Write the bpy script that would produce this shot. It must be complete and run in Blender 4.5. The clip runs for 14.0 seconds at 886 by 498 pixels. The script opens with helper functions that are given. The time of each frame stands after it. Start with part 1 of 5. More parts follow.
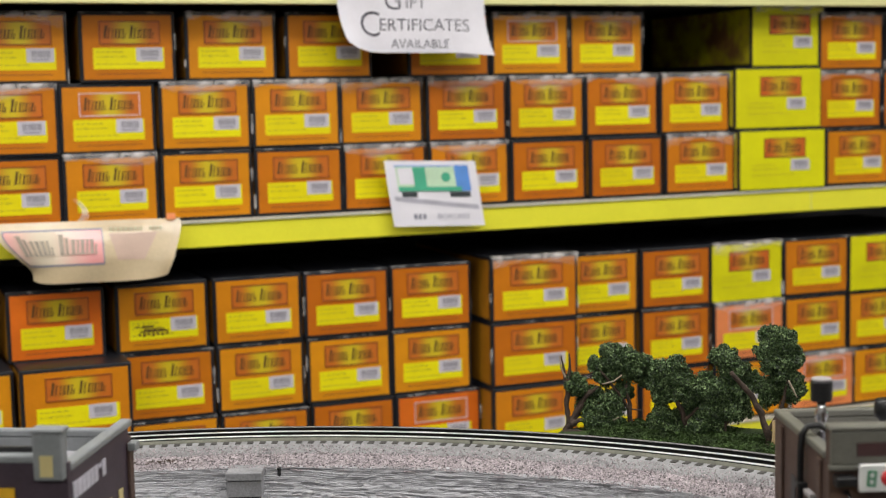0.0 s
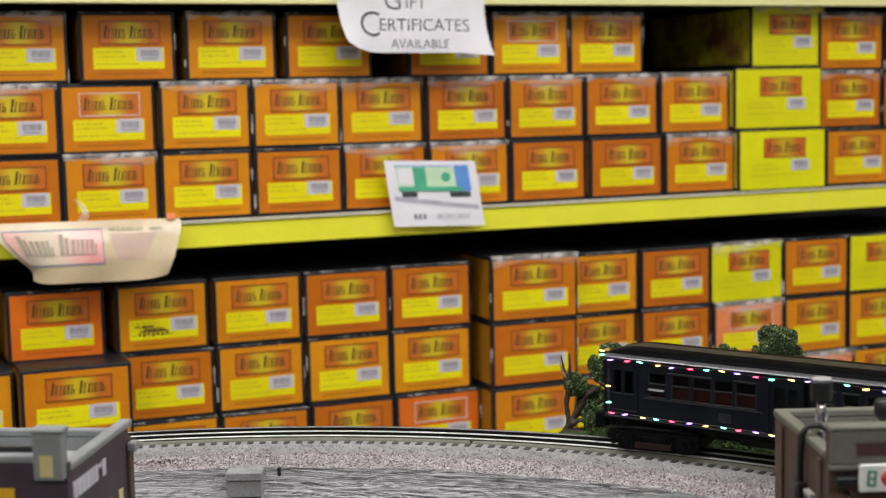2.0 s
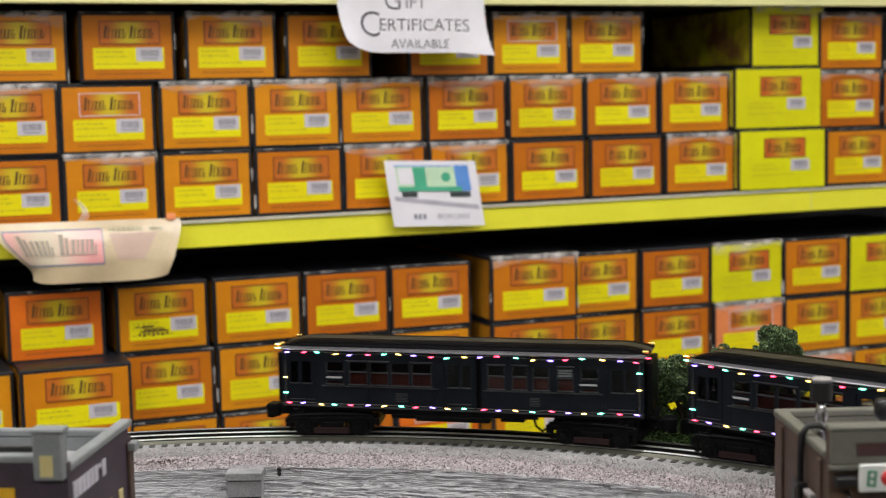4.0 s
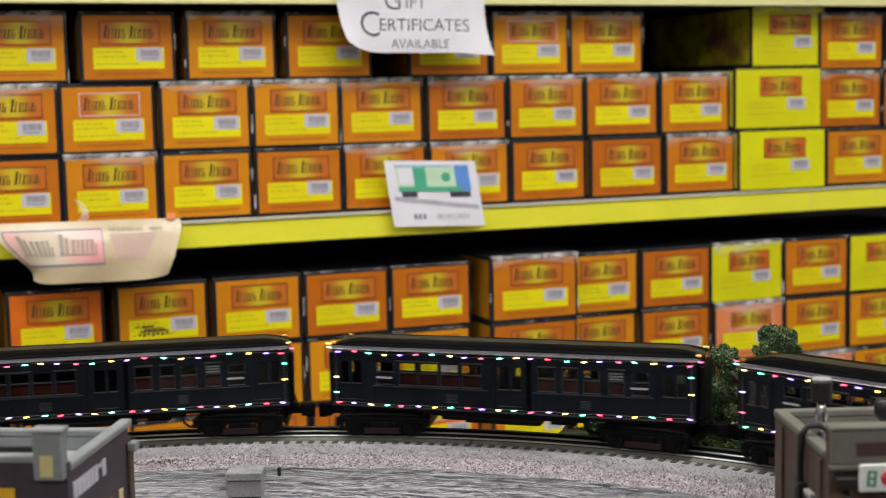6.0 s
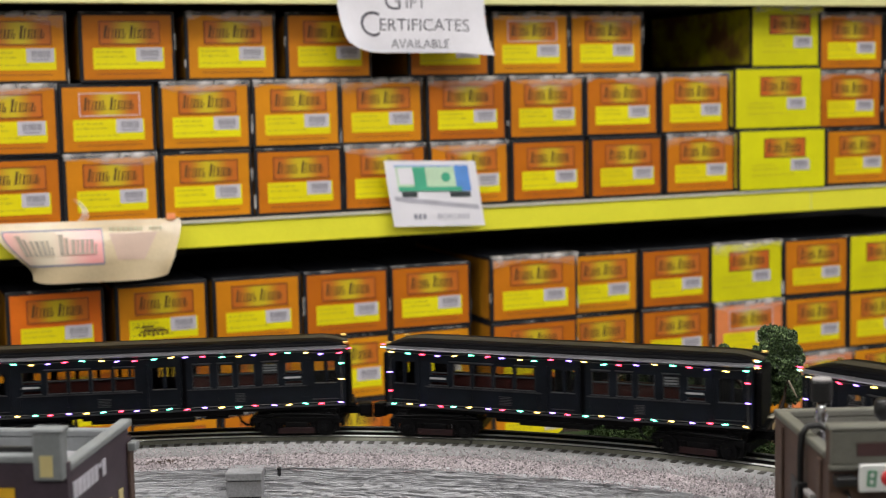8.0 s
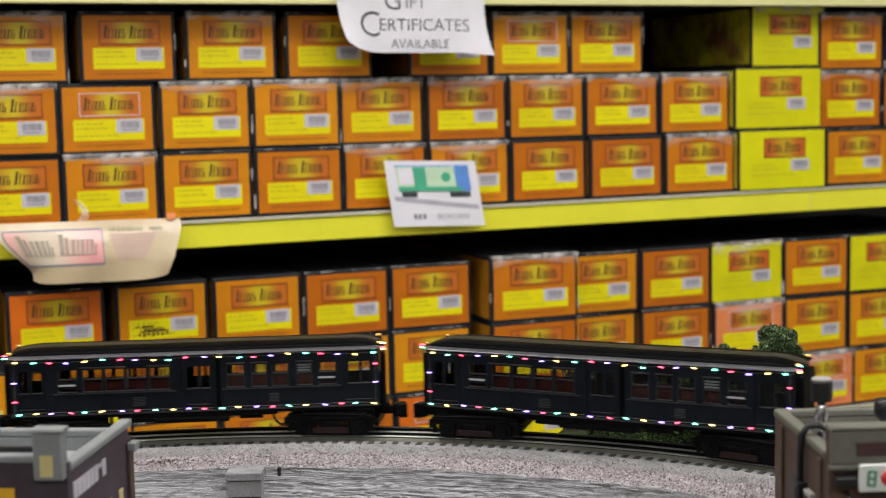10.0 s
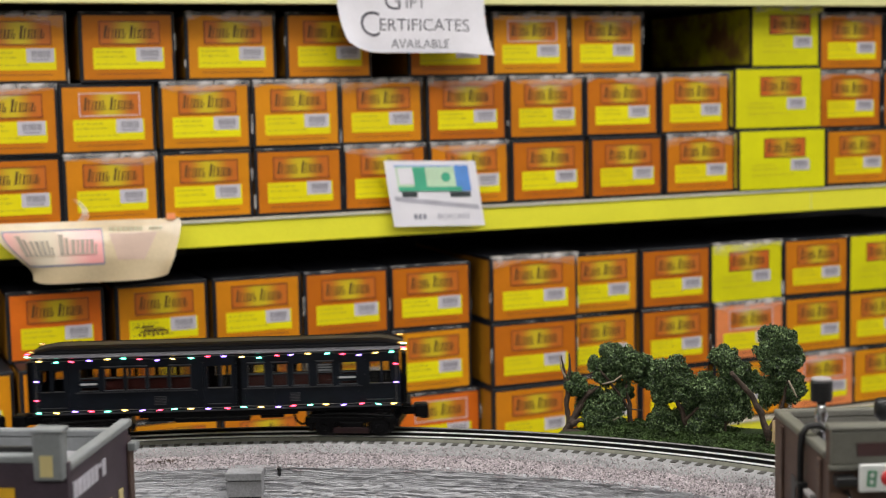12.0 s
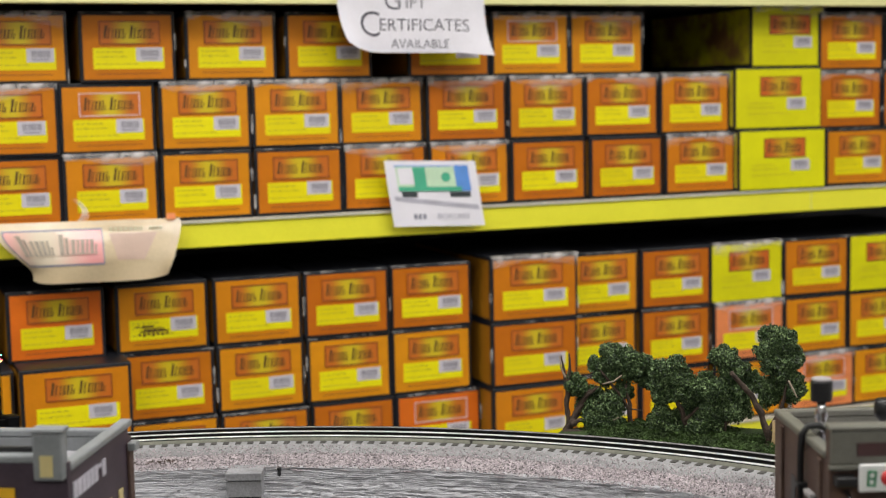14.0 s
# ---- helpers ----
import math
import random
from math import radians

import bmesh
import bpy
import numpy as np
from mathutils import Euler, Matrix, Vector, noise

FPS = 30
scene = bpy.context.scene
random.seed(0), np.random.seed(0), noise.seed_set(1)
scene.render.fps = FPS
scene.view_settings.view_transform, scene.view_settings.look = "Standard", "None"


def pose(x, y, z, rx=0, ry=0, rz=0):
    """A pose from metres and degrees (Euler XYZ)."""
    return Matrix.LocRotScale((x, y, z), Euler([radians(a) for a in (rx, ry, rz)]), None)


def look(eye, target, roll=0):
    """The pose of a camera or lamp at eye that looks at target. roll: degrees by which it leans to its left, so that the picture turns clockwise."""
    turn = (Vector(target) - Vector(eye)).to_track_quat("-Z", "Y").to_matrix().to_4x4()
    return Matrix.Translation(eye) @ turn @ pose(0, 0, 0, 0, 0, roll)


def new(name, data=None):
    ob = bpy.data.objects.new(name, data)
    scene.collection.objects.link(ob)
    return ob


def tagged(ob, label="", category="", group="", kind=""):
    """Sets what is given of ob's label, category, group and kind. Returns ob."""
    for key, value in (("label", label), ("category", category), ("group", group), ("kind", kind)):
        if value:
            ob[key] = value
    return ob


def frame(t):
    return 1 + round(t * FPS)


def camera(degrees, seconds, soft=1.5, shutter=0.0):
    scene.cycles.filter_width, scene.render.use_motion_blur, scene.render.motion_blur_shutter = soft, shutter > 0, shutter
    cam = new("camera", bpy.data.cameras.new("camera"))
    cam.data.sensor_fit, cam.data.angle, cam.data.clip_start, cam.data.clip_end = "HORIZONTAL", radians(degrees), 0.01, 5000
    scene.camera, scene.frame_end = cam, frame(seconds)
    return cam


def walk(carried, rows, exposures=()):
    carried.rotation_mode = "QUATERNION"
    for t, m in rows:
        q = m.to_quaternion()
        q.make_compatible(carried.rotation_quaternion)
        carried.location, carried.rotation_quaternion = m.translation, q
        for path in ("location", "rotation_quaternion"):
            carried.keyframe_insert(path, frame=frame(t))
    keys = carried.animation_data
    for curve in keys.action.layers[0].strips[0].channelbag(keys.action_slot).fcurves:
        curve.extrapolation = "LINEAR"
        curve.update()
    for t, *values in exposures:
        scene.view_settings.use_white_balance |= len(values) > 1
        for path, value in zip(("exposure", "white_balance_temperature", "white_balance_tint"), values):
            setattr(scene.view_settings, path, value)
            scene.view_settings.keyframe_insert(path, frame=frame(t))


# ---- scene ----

# ================= camera =================
HFOV = 33.56
cam = camera(HFOV, 14.0, 1.15, 0.5)
EYE = Vector((0.0, 0.0, 1.40))
TILT = radians(6.125)
CAM_POSE = look(EYE, EYE + Vector((0, math.cos(TILT), -math.sin(TILT))), -1.181)
walk(cam, [(0.0, CAM_POSE), (14.0, CAM_POSE)], [(0.0, -0.03), (2.0, -0.02), (3.2, 0.0), (5.0, -0.05), (11.5, -0.05), (13.2, -0.02), (14.0, 0.0)])
cam.data.dof.use_dof = True
cam.data.dof.focus_distance = 1.19
cam.data.dof.aperture_fstop = 8.8

# ================= plan =================
RAIL_Z = 1.1142
LOOP = Vector((-0.1624, 0.5284, 0))
R_IN = 0.6895
R_MID = R_IN + 0.016
R_OUT = R_IN + 0.032
GROUND_Z = RAIL_Z - 0.0085
LOW_Z = 0.985
SHELF = pose(0.0038, 2.0084, 0, 0, 0, 22.42)
PITCH = radians(28.61)
TRUCK_X = 0.1135
R_BODY = 0.6973
TRUCK_Y = R_BODY - math.sqrt(R_MID ** 2 - TRUCK_X ** 2)

# ================= world and lights =================
world = bpy.data.worlds.new("world")
scene.world = world
world.use_nodes = True
world.node_tree.nodes["Background"].inputs[0].default_value = (0.9, 0.95, 1.0, 1)
world.node_tree.nodes["Background"].inputs[1].default_value = 0.05


def area(name, m, sx, sy, watts, colour):
    lamp = bpy.data.lights.new(name, "AREA")
    lamp.shape, lamp.size, lamp.size_y, lamp.energy, lamp.color = "RECTANGLE", sx, sy, watts, colour
    ob = new(name, lamp)
    ob.matrix_world = m
    return ob


LIGHT_SPOTS = [(-1.25, 0.9), (0.3, 0.9), (1.85, 0.9), (-1.2, -1.4), (0.35, -1.4), (1.9, -1.4)]
for lx, ly in LIGHT_SPOTS:
    area("ceiling_lamp", pose(lx, ly, 2.655), 1.15, 0.28, 18.0, (1.0, 0.975, 0.93))


# ================= materials =================
def nodes_of(name):
    m = bpy.data.materials.new(name)
    m.use_nodes = True
    nt = m.node_tree
    return m, nt, nt.nodes["Principled BSDF"]


def surface(name, colour, rough=0.5, metal=0.0, vary=0.12, scale=40.0, bump=0.1, grain=400.0, coat=0.0, spread=0.0, depth=0.001, spec=0.5):
    """Principled surface with stains at one scale and grain at another."""
    m, nt, p = nodes_of(name)
    tc = nt.nodes.new("ShaderNodeTexCoord")
    n1 = nt.nodes.new("ShaderNodeTexNoise")
    n1.inputs["Scale"].default_value = scale
    n1.inputs["Detail"].default_value = 4
    n2 = nt.nodes.new("ShaderNodeTexNoise")
    n2.inputs["Scale"].default_value = grain
    n2.inputs["Detail"].default_value = 3
    nt.links.new(tc.outputs["Object"], n1.inputs["Vector"])
    nt.links.new(tc.outputs["Object"], n2.inputs["Vector"])
    ramp = nt.nodes.new("ShaderNodeMapRange")
    ramp.inputs[1].default_value, ramp.inputs[2].default_value = 0.3, 0.7
    ramp.inputs[3].default_value, ramp.inputs[4].default_value = 1 - vary, 1 + vary
    nt.links.new(n1.outputs["Fac"], ramp.inputs[0])
    ramp2 = nt.nodes.new("ShaderNodeMapRange")
    ramp2.inputs[1].default_value, ramp2.inputs[2].default_value = 0.3, 0.7
    ramp2.inputs[3].default_value, ramp2.inputs[4].default_value = 1 - vary * 0.6, 1 + vary * 0.6
    nt.links.new(n2.outputs["Fac"], ramp2.inputs[0])
    mul = nt.nodes.new("ShaderNodeMath")
    mul.operation = "MULTIPLY"
    nt.links.new(ramp.outputs[0], mul.inputs[0])
    nt.links.new(ramp2.outputs[0], mul.inputs[1])
    hsv = nt.nodes.new("ShaderNodeHueSaturation")
    hsv.inputs["Color"].default_value = (*colour, 1)
    last = mul.outputs[0]
    if spread:
        info = nt.nodes.new("ShaderNodeObjectInfo")
        rr = nt.nodes.new("ShaderNodeMapRange")
        rr.inputs[3].default_value, rr.inputs[4].default_value = 1 - spread, 1 + spread
        nt.links.new(info.outputs["Random"], rr.inputs[0])
        mm = nt.nodes.new("ShaderNodeMath")
        mm.operation = "MULTIPLY"
        nt.links.new(last, mm.inputs[0])
        nt.links.new(rr.outputs[0], mm.inputs[1])
        last = mm.outputs[0]
        hh = nt.nodes.new("ShaderNodeMapRange")
        hh.inputs[3].default_value, hh.inputs[4].default_value = 0.5 - spread * 0.10, 0.5 + spread * 0.05
        nt.links.new(info.outputs["Random"], hh.inputs[0])
        nt.links.new(hh.outputs[0], hsv.inputs["Hue"])
    nt.links.new(last, hsv.inputs["Value"])
    nt.links.new(hsv.outputs[0], p.inputs["Base Color"])
    p.inputs["Roughness"].default_value = rough
    p.inputs["Metallic"].default_value = metal
    p.inputs["Coat Weight"].default_value = coat
    p.inputs["Specular IOR Level"].default_value = spec
    p.inputs["Coat Roughness"].default_value = 0.12
    if bump:
        b = nt.nodes.new("ShaderNodeBump")
        b.inputs["Strength"].default_value = bump
        b.inputs["Distance"].default_value = depth
        nt.links.new(n2.outputs["Fac"], b.inputs["Height"])
        nt.links.new(b.outputs[0], p.inputs["Normal"])
    return m


def glow(name, colour, strength):
    m, nt, p = nodes_of(name)
    p.inputs["Base Color"].default_value = (*colour, 1)
    p.inputs["Emission Color"].default_value = (*colour, 1)
    p.inputs["Emission Strength"].default_value = strength
    p.inputs["Roughness"].default_value = 0.3
    return m


def clear(name, tint, gloss_rough=0.05):
    """Thin clear sheet: see-through with a Fresnel gloss."""
    m, nt, p = nodes_of(name)
    out = nt.nodes["Material Output"]
    tr = nt.nodes.new("ShaderNodeBsdfTransparent")
    tr.inputs[0].default_value = (*tint, 1)
    gl = nt.nodes.new("ShaderNodeBsdfGlossy")
    gl.inputs["Roughness"].default_value = gloss_rough
    fr = nt.nodes.new("ShaderNodeFresnel")
    mix = nt.nodes.new("ShaderNodeMixShader")
    nt.links.new(fr.outputs[0], mix.inputs[0])
    nt.links.new(tr.outputs[0], mix.inputs[1])
    nt.links.new(gl.outputs[0], mix.inputs[2])
    nt.links.new(mix.outputs[0], out.inputs["Surface"])
    return m


def film_material():
    """Milky shrink film: part clear, part white gloss, whitened at the top for its highlight."""
    m, nt, p = nodes_of("shrink_film")
    out = nt.nodes["Material Output"]
    p.inputs["Base Color"].default_value = (0.9, 0.86, 0.84, 1)
    p.inputs["Roughness"].default_value = 0.25
    tr = nt.nodes.new("ShaderNodeBsdfTransparent")
    tc = nt.nodes.new("ShaderNodeTexCoord")
    n = nt.nodes.new("ShaderNodeTexNoise")
    n.inputs["Scale"].default_value = 45
    r = nt.nodes.new("ShaderNodeMapRange")
    r.inputs[1].default_value, r.inputs[2].default_value = 0.3, 0.75
    r.inputs[3].default_value, r.inputs[4].default_value = 0.0, 0.42
    nt.links.new(tc.outputs["Object"], n.inputs["Vector"])
    nt.links.new(n.outputs["Fac"], r.inputs[0])
    mix = nt.nodes.new("ShaderNodeMixShader")
    sep = nt.nodes.new("ShaderNodeSeparateXYZ")
    nt.links.new(tc.outputs["Object"], sep.inputs[0])
    # white haze along the top edge paints the film's highlight, fading downward
    fade = nt.nodes.new("ShaderNodeMapRange")
    fade.inputs[1].default_value, fade.inputs[2].default_value = -0.024, 0.0
    fade.inputs[3].default_value, fade.inputs[4].default_value = 0.0, 1.5
    nt.links.new(sep.outputs["Z"], fade.inputs[0])
    mul = nt.nodes.new("ShaderNodeMath")
    mul.operation = "MULTIPLY"
    nt.links.new(r.outputs[0], mul.inputs[0])
    nt.links.new(fade.outputs[0], mul.inputs[1])
    nt.links.new(mul.outputs[0], mix.inputs[0])
    nt.links.new(tr.outputs[0], mix.inputs[1])
    nt.links.new(p.outputs[0], mix.inputs[2])
    nt.links.new(mix.outputs[0], out.inputs["Surface"])
    return m


def lemon_patches():
    """Yellow carton side with brown noise patches."""
    m, nt, p = nodes_of("lemon_side_patches")
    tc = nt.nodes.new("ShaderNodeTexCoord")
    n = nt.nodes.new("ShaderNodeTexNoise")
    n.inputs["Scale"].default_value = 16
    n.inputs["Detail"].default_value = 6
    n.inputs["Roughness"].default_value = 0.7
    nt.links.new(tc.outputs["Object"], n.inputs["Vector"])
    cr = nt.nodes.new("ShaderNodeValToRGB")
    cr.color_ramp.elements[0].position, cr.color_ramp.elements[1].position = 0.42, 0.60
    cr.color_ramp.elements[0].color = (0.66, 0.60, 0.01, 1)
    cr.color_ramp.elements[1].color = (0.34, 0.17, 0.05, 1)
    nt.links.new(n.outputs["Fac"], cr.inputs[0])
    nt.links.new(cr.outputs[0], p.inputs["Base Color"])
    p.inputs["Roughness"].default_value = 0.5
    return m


def logo_material(name, edge, middle, half_w, centre=0.0):
    """Printed plate that runs from its edge colour to a bright middle."""
    m, nt, p = nodes_of(name)
    tc = nt.nodes.new("ShaderNodeTexCoord")
    sep = nt.nodes.new("ShaderNodeSeparateXYZ")
    nt.links.new(tc.outputs["Object"], sep.inputs[0])
    ab = nt.nodes.new("ShaderNodeMath")
    ab.operation = "ABSOLUTE"
    mid = nt.nodes.new("ShaderNodeMath")
    mid.operation = "SUBTRACT"
    mid.inputs[1].default_value = centre
    nt.links.new(sep.outputs["X"], mid.inputs[0])
    nt.links.new(mid.outputs[0], ab.inputs[0])
    r = nt.nodes.new("ShaderNodeMapRange")
    r.interpolation_type = "SMOOTHSTEP"
    r.inputs[1].default_value, r.inputs[2].default_value = half_w * 0.05, half_w * 0.95
    nt.links.new(ab.outputs[0], r.inputs[0])
    mix = nt.nodes.new("ShaderNodeMix")
    mix.data_type = "RGBA"
    mix.inputs["A"].default_value = (*middle, 1)
    mix.inputs["B"].default_value = (*edge, 1)
    nt.links.new(r.outputs[0], mix.inputs["Factor"])
    nt.links.new(mix.outputs["Result"], p.inputs["Base Color"])
    p.inputs["Roughness"].default_value = 0.4
    p.inputs["Coat Weight"].default_value = 0.3
    return m


M = {}
M["carton"] = surface("black_carton", (0.0105, 0.0115, 0.016), 0.45, vary=0.3, scale=30, bump=0.1, spec=0.4)
M["carton_side"] = surface("amber_carton", (0.36, 0.15, 0.008), 0.5, vary=0.1, scale=30, spec=0.3)
M["rust_label"] = surface("red_orange_label", (0.70, 0.150, 0.008), 0.45, vary=0.08, scale=22, bump=0.05, coat=0.08, spec=0.3)
M["orange"] = surface("orange_label", (0.62, 0.218, 0.003), 0.45, vary=0.07, scale=22, bump=0.05, coat=0.08, spread=0.16, spec=0.3)
# Salmon mixes light reflected by the film into the orange label colour.
M["pink_orange"] = surface("salmon_orange_label", (0.80, 0.25, 0.08), 0.4, vary=0.12, scale=22, bump=0.05, coat=0.3)
M["yellow_label"] = surface("lemon_label", (0.73, 0.71, 0.003), 0.45, vary=0.06, scale=22, bump=0.05, coat=0.05, spread=0.05, spec=0.3)
M["info"] = surface("yellow_print", (0.84, 0.74, 0.002), 0.45, vary=0.05, scale=30, bump=0.03, coat=0.05, spread=0.05, spec=0.3)
M["logo_orange"] = logo_material("logo_orange", (0.58, 0.15, 0.01), (0.66, 0.50, 0.01), 0.03)
M["logo_red"] = logo_material("logo_red", (0.62, 0.13, 0.012), (0.62, 0.40, 0.01), 0.03)
M["logo_frame"] = surface("brown_line", (0.22, 0.045, 0.008), 0.5, vary=0.1, bump=0)
M["logo_frame_white"] = surface("mauve_line", (0.72, 0.52, 0.52), 0.5, vary=0.1, bump=0)
M["ink"] = surface("dark_ink", (0.095, 0.047, 0.009), 0.5, vary=0.2, bump=0)
M["ink_soft"] = surface("olive_ink", (0.50, 0.41, 0.02), 0.5, vary=0.2, bump=0)
M["sticker"] = surface("white_sticker", (0.60, 0.57, 0.62), 0.5, vary=0.06, bump=0.02)
M["barcode"] = surface("barcode_grey", (0.31, 0.295, 0.34), 0.6, vary=0.2, bump=0)
M["film"] = film_material()
M["lemon_side"] = lemon_patches()
M["shelf_black"] = surface("black_shelf_metal", (0.040, 0.041, 0.050), 0.5, vary=0.25, scale=12, bump=0.08)
M["strip"] = surface("yellow_price_channel", (0.87, 0.83, 0.045), 0.4, vary=0.05, scale=9, bump=0.03, coat=0.1, spec=0.35)
M["strip_lip"] = surface("clear_lip", (0.62, 0.60, 0.50), 0.3, vary=0.08, bump=0.03)
M["paper"] = surface("white_paper", (0.77, 0.75, 0.81), 0.6, vary=0.04, scale=20, bump=0.08)
# Top channel only: its strong light is put into a paler yellow.
M["strip_pale"] = surface("overlit_price_channel", (0.80, 0.77, 0.38), 0.4, vary=0.05, scale=9, bump=0.03, coat=0.1, spec=0.35)
M["cream"] = surface("cream_paper", (0.60, 0.475, 0.30), 0.4, vary=0.09, scale=20, bump=0.08, coat=0.3)
M["pink"] = logo_material("pink_print", (0.78, 0.34, 0.33), (0.70, 0.60, 0.46), 0.062, -0.056)
M["tag_ink"] = surface("grey_brown_ink", (0.36, 0.31, 0.25), 0.5, vary=0.2, bump=0)
M["mauve"] = surface("mauve_print", (0.56, 0.40, 0.32), 0.5, vary=0.05, bump=0)
M["faint"] = surface("faint_print", (0.66, 0.62, 0.44), 0.5, vary=0.05, bump=0)
M["ink_blue"] = surface("slate_ink", (0.13, 0.13, 0.17), 0.6, vary=0.1, bump=0)
M["ink_pale"] = surface("pale_ink", (0.27, 0.27, 0.34), 0.6, vary=0.1, bump=0)
M["p_green"] = surface("green_print", (0.06, 0.40, 0.24), 0.5, vary=0.08, bump=0)
M["p_lime"] = surface("pale_green_print", (0.52, 0.70, 0.50), 0.5, vary=0.1, bump=0)
M["p_blue"] = surface("blue_print", (0.10, 0.27, 0.68), 0.5, vary=0.08, bump=0)
M["p_dark"] = surface("dark_print", (0.035, 0.045, 0.05), 0.5, vary=0.2, bump=0)
M["p_grey"] = surface("grey_print", (0.44, 0.43, 0.50), 0.5, vary=0.15, bump=0)
M["car"] = surface("black_green_paint", (0.0060, 0.0080, 0.0125), 0.40, vary=0.25, scale=60, bump=0.05, spec=0.22)
# Worn trim, lightened past the paint to draw thin edge highlights.
M["car_trim"] = surface("worn_highlit_trim", (0.040, 0.041, 0.046), 0.30, vary=0.25, scale=60, bump=0.05, spec=0.5)
# Reflected shelf light on the crown is coloured in brown; shoulders stay black.
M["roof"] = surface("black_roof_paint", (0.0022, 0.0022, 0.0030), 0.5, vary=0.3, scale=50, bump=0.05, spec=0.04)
M["roof_sheen"] = surface("brown_sheen_roof", (0.036, 0.031, 0.021), 0.55, vary=0.35, scale=50, bump=0.05, spec=0.25)
# Eave grey is lightened so that a dark lip shows its highlight.
M["eave"] = surface("highlight_grey_eave", (0.13, 0.128, 0.142), 0.30, 0.5, vary=0.2, scale=60, bump=0.04, spec=0.6)
M["seat"] = surface("red_brown_interior", (0.10, 0.012, 0.008), 0.5, vary=0.2, scale=80, bump=0.05)
M["truck"] = surface("black_casting", (0.0024, 0.0024, 0.0030), 0.45, vary=0.3, scale=120, bump=0.2, spec=0.13)
M["rust"] = surface("oxide_red", (0.013, 0.0026, 0.0032), 0.6, vary=0.3, scale=120, bump=0.1, spec=0.3)
M["wheel"] = surface("blackened_steel", (0.012, 0.012, 0.013), 0.4, 0.5, vary=0.3, scale=120, bump=0.05)
M["brass"] = surface("brass", (0.45, 0.28, 0.08), 0.35, 0.9, vary=0.2, scale=120, bump=0.05)
M["plate"] = surface("silver_lettering", (0.42, 0.42, 0.44), 0.5, vary=0.1, bump=0)
M["plate_grey"] = surface("grey_lettering", (0.16, 0.17, 0.18), 0.5, vary=0.1, bump=0)
M["wire"] = surface("clear_wire", (0.10, 0.097, 0.092), 0.4, vary=0.1, bump=0)
M["glass"] = clear("window_glass", (0.86, 0.86, 0.84))
M["rail"] = surface("nickel_rail", (0.70, 0.69, 0.67), 0.40, 0.8, vary=0.08, scale=60, bump=0.02)
M["olive"] = surface("olive_grey_rail_foot", (0.13, 0.13, 0.10), 0.6, vary=0.2, scale=60, bump=0.1)
M["bed_black"] = surface("black_track_bed", (0.012, 0.012, 0.012), 0.5, vary=0.2, scale=60, spec=0.2)
# Darker nickel copy: the outer rail's dim reflection is put into its colour.
M["rail_far"] = surface("dim_nickel_rail", (0.26, 0.255, 0.25), 0.45, 0.8, vary=0.15, scale=60, bump=0.03)
M["roadbed"] = surface("grey_roadbed", (0.265, 0.265, 0.270), 0.8, vary=0.22, scale=60, bump=0.5, grain=1100)
M["tie"] = surface("dark_tie", (0.042, 0.040, 0.036), 0.7, vary=0.3, scale=200, bump=0.2)
M["wood"] = surface("plain_pine", (0.30, 0.20, 0.11), 0.6, vary=0.15, scale=20)
M["fascia"] = surface("black_fascia", (0.015, 0.015, 0.016), 0.6, vary=0.2)
M["buttress"] = surface("grey_cast_stone", (0.27, 0.27, 0.285), 0.8, vary=0.25, scale=60, bump=0.5, grain=500)
M["turf"] = surface("green_turf", (0.036, 0.068, 0.013), 0.9, vary=0.6, scale=45, bump=0.8, grain=600, depth=0.003)
M["bark"] = surface("grey_brown_bark", (0.052, 0.034, 0.024), 0.85, vary=0.45, scale=160, bump=0.8, grain=700)
M["dead_wood"] = surface("bleached_twig", (0.30, 0.24, 0.18), 0.8, vary=0.3, scale=120, bump=0.4)
M["cut_wood"] = surface("pale_cut_wood", (0.42, 0.30, 0.15), 0.7, vary=0.2, scale=80, bump=0.2)
M["brick_brown"] = surface("maroon_brown_wall", (0.054, 0.037, 0.051), 0.5, vary=0.18, scale=50, bump=0.1)
M["brick_brown2"] = surface("umber_wall", (0.092, 0.055, 0.042), 0.55, vary=0.2, scale=50, bump=0.1)
M["coping"] = surface("blue_grey_coping", (0.235, 0.250, 0.258), 0.5, vary=0.1, scale=50, bump=0.06)
M["coping2"] = surface("olive_grey_coping", (0.145, 0.142, 0.118), 0.5, vary=0.1, scale=50, bump=0.06)
M["roof_grey"] = surface("grey_roof_board", (0.34, 0.33, 0.36), 0.7, vary=0.12, scale=50)
M["maroon"] = surface("maroon_panel", (0.055, 0.022, 0.022), 0.5, vary=0.15)
M["pale_yellow"] = surface("pale_yellow_paint", (0.62, 0.52, 0.24), 0.5, vary=0.06)
M["letter_white"] = surface("chalky_lavender_paint", (0.55, 0.53, 0.60), 0.6, vary=0.1)
M["sign_white"] = surface("white_enamel", (0.76, 0.77, 0.76), 0.35, vary=0.05)
M["sign_red"] = surface("red_enamel", (0.62, 0.04, 0.045), 0.3, vary=0.05)
M["sign_green"] = surface("green_enamel", (0.06, 0.26, 0.13), 0.35, vary=0.05)
M["amber"] = surface("amber_paint", (0.75, 0.42, 0.02), 0.4, vary=0.05)
M["rubber"] = surface("black_plastic", (0.012, 0.012, 0.013), 0.4, vary=0.2)
M["chrome"] = surface("bright_metal", (0.72, 0.72, 0.74), 0.2, 0.95, vary=0.08, bump=0.02)
M["grey_post"] = surface("grey_plastic_post", (0.36, 0.34, 0.34), 0.5, vary=0.1)
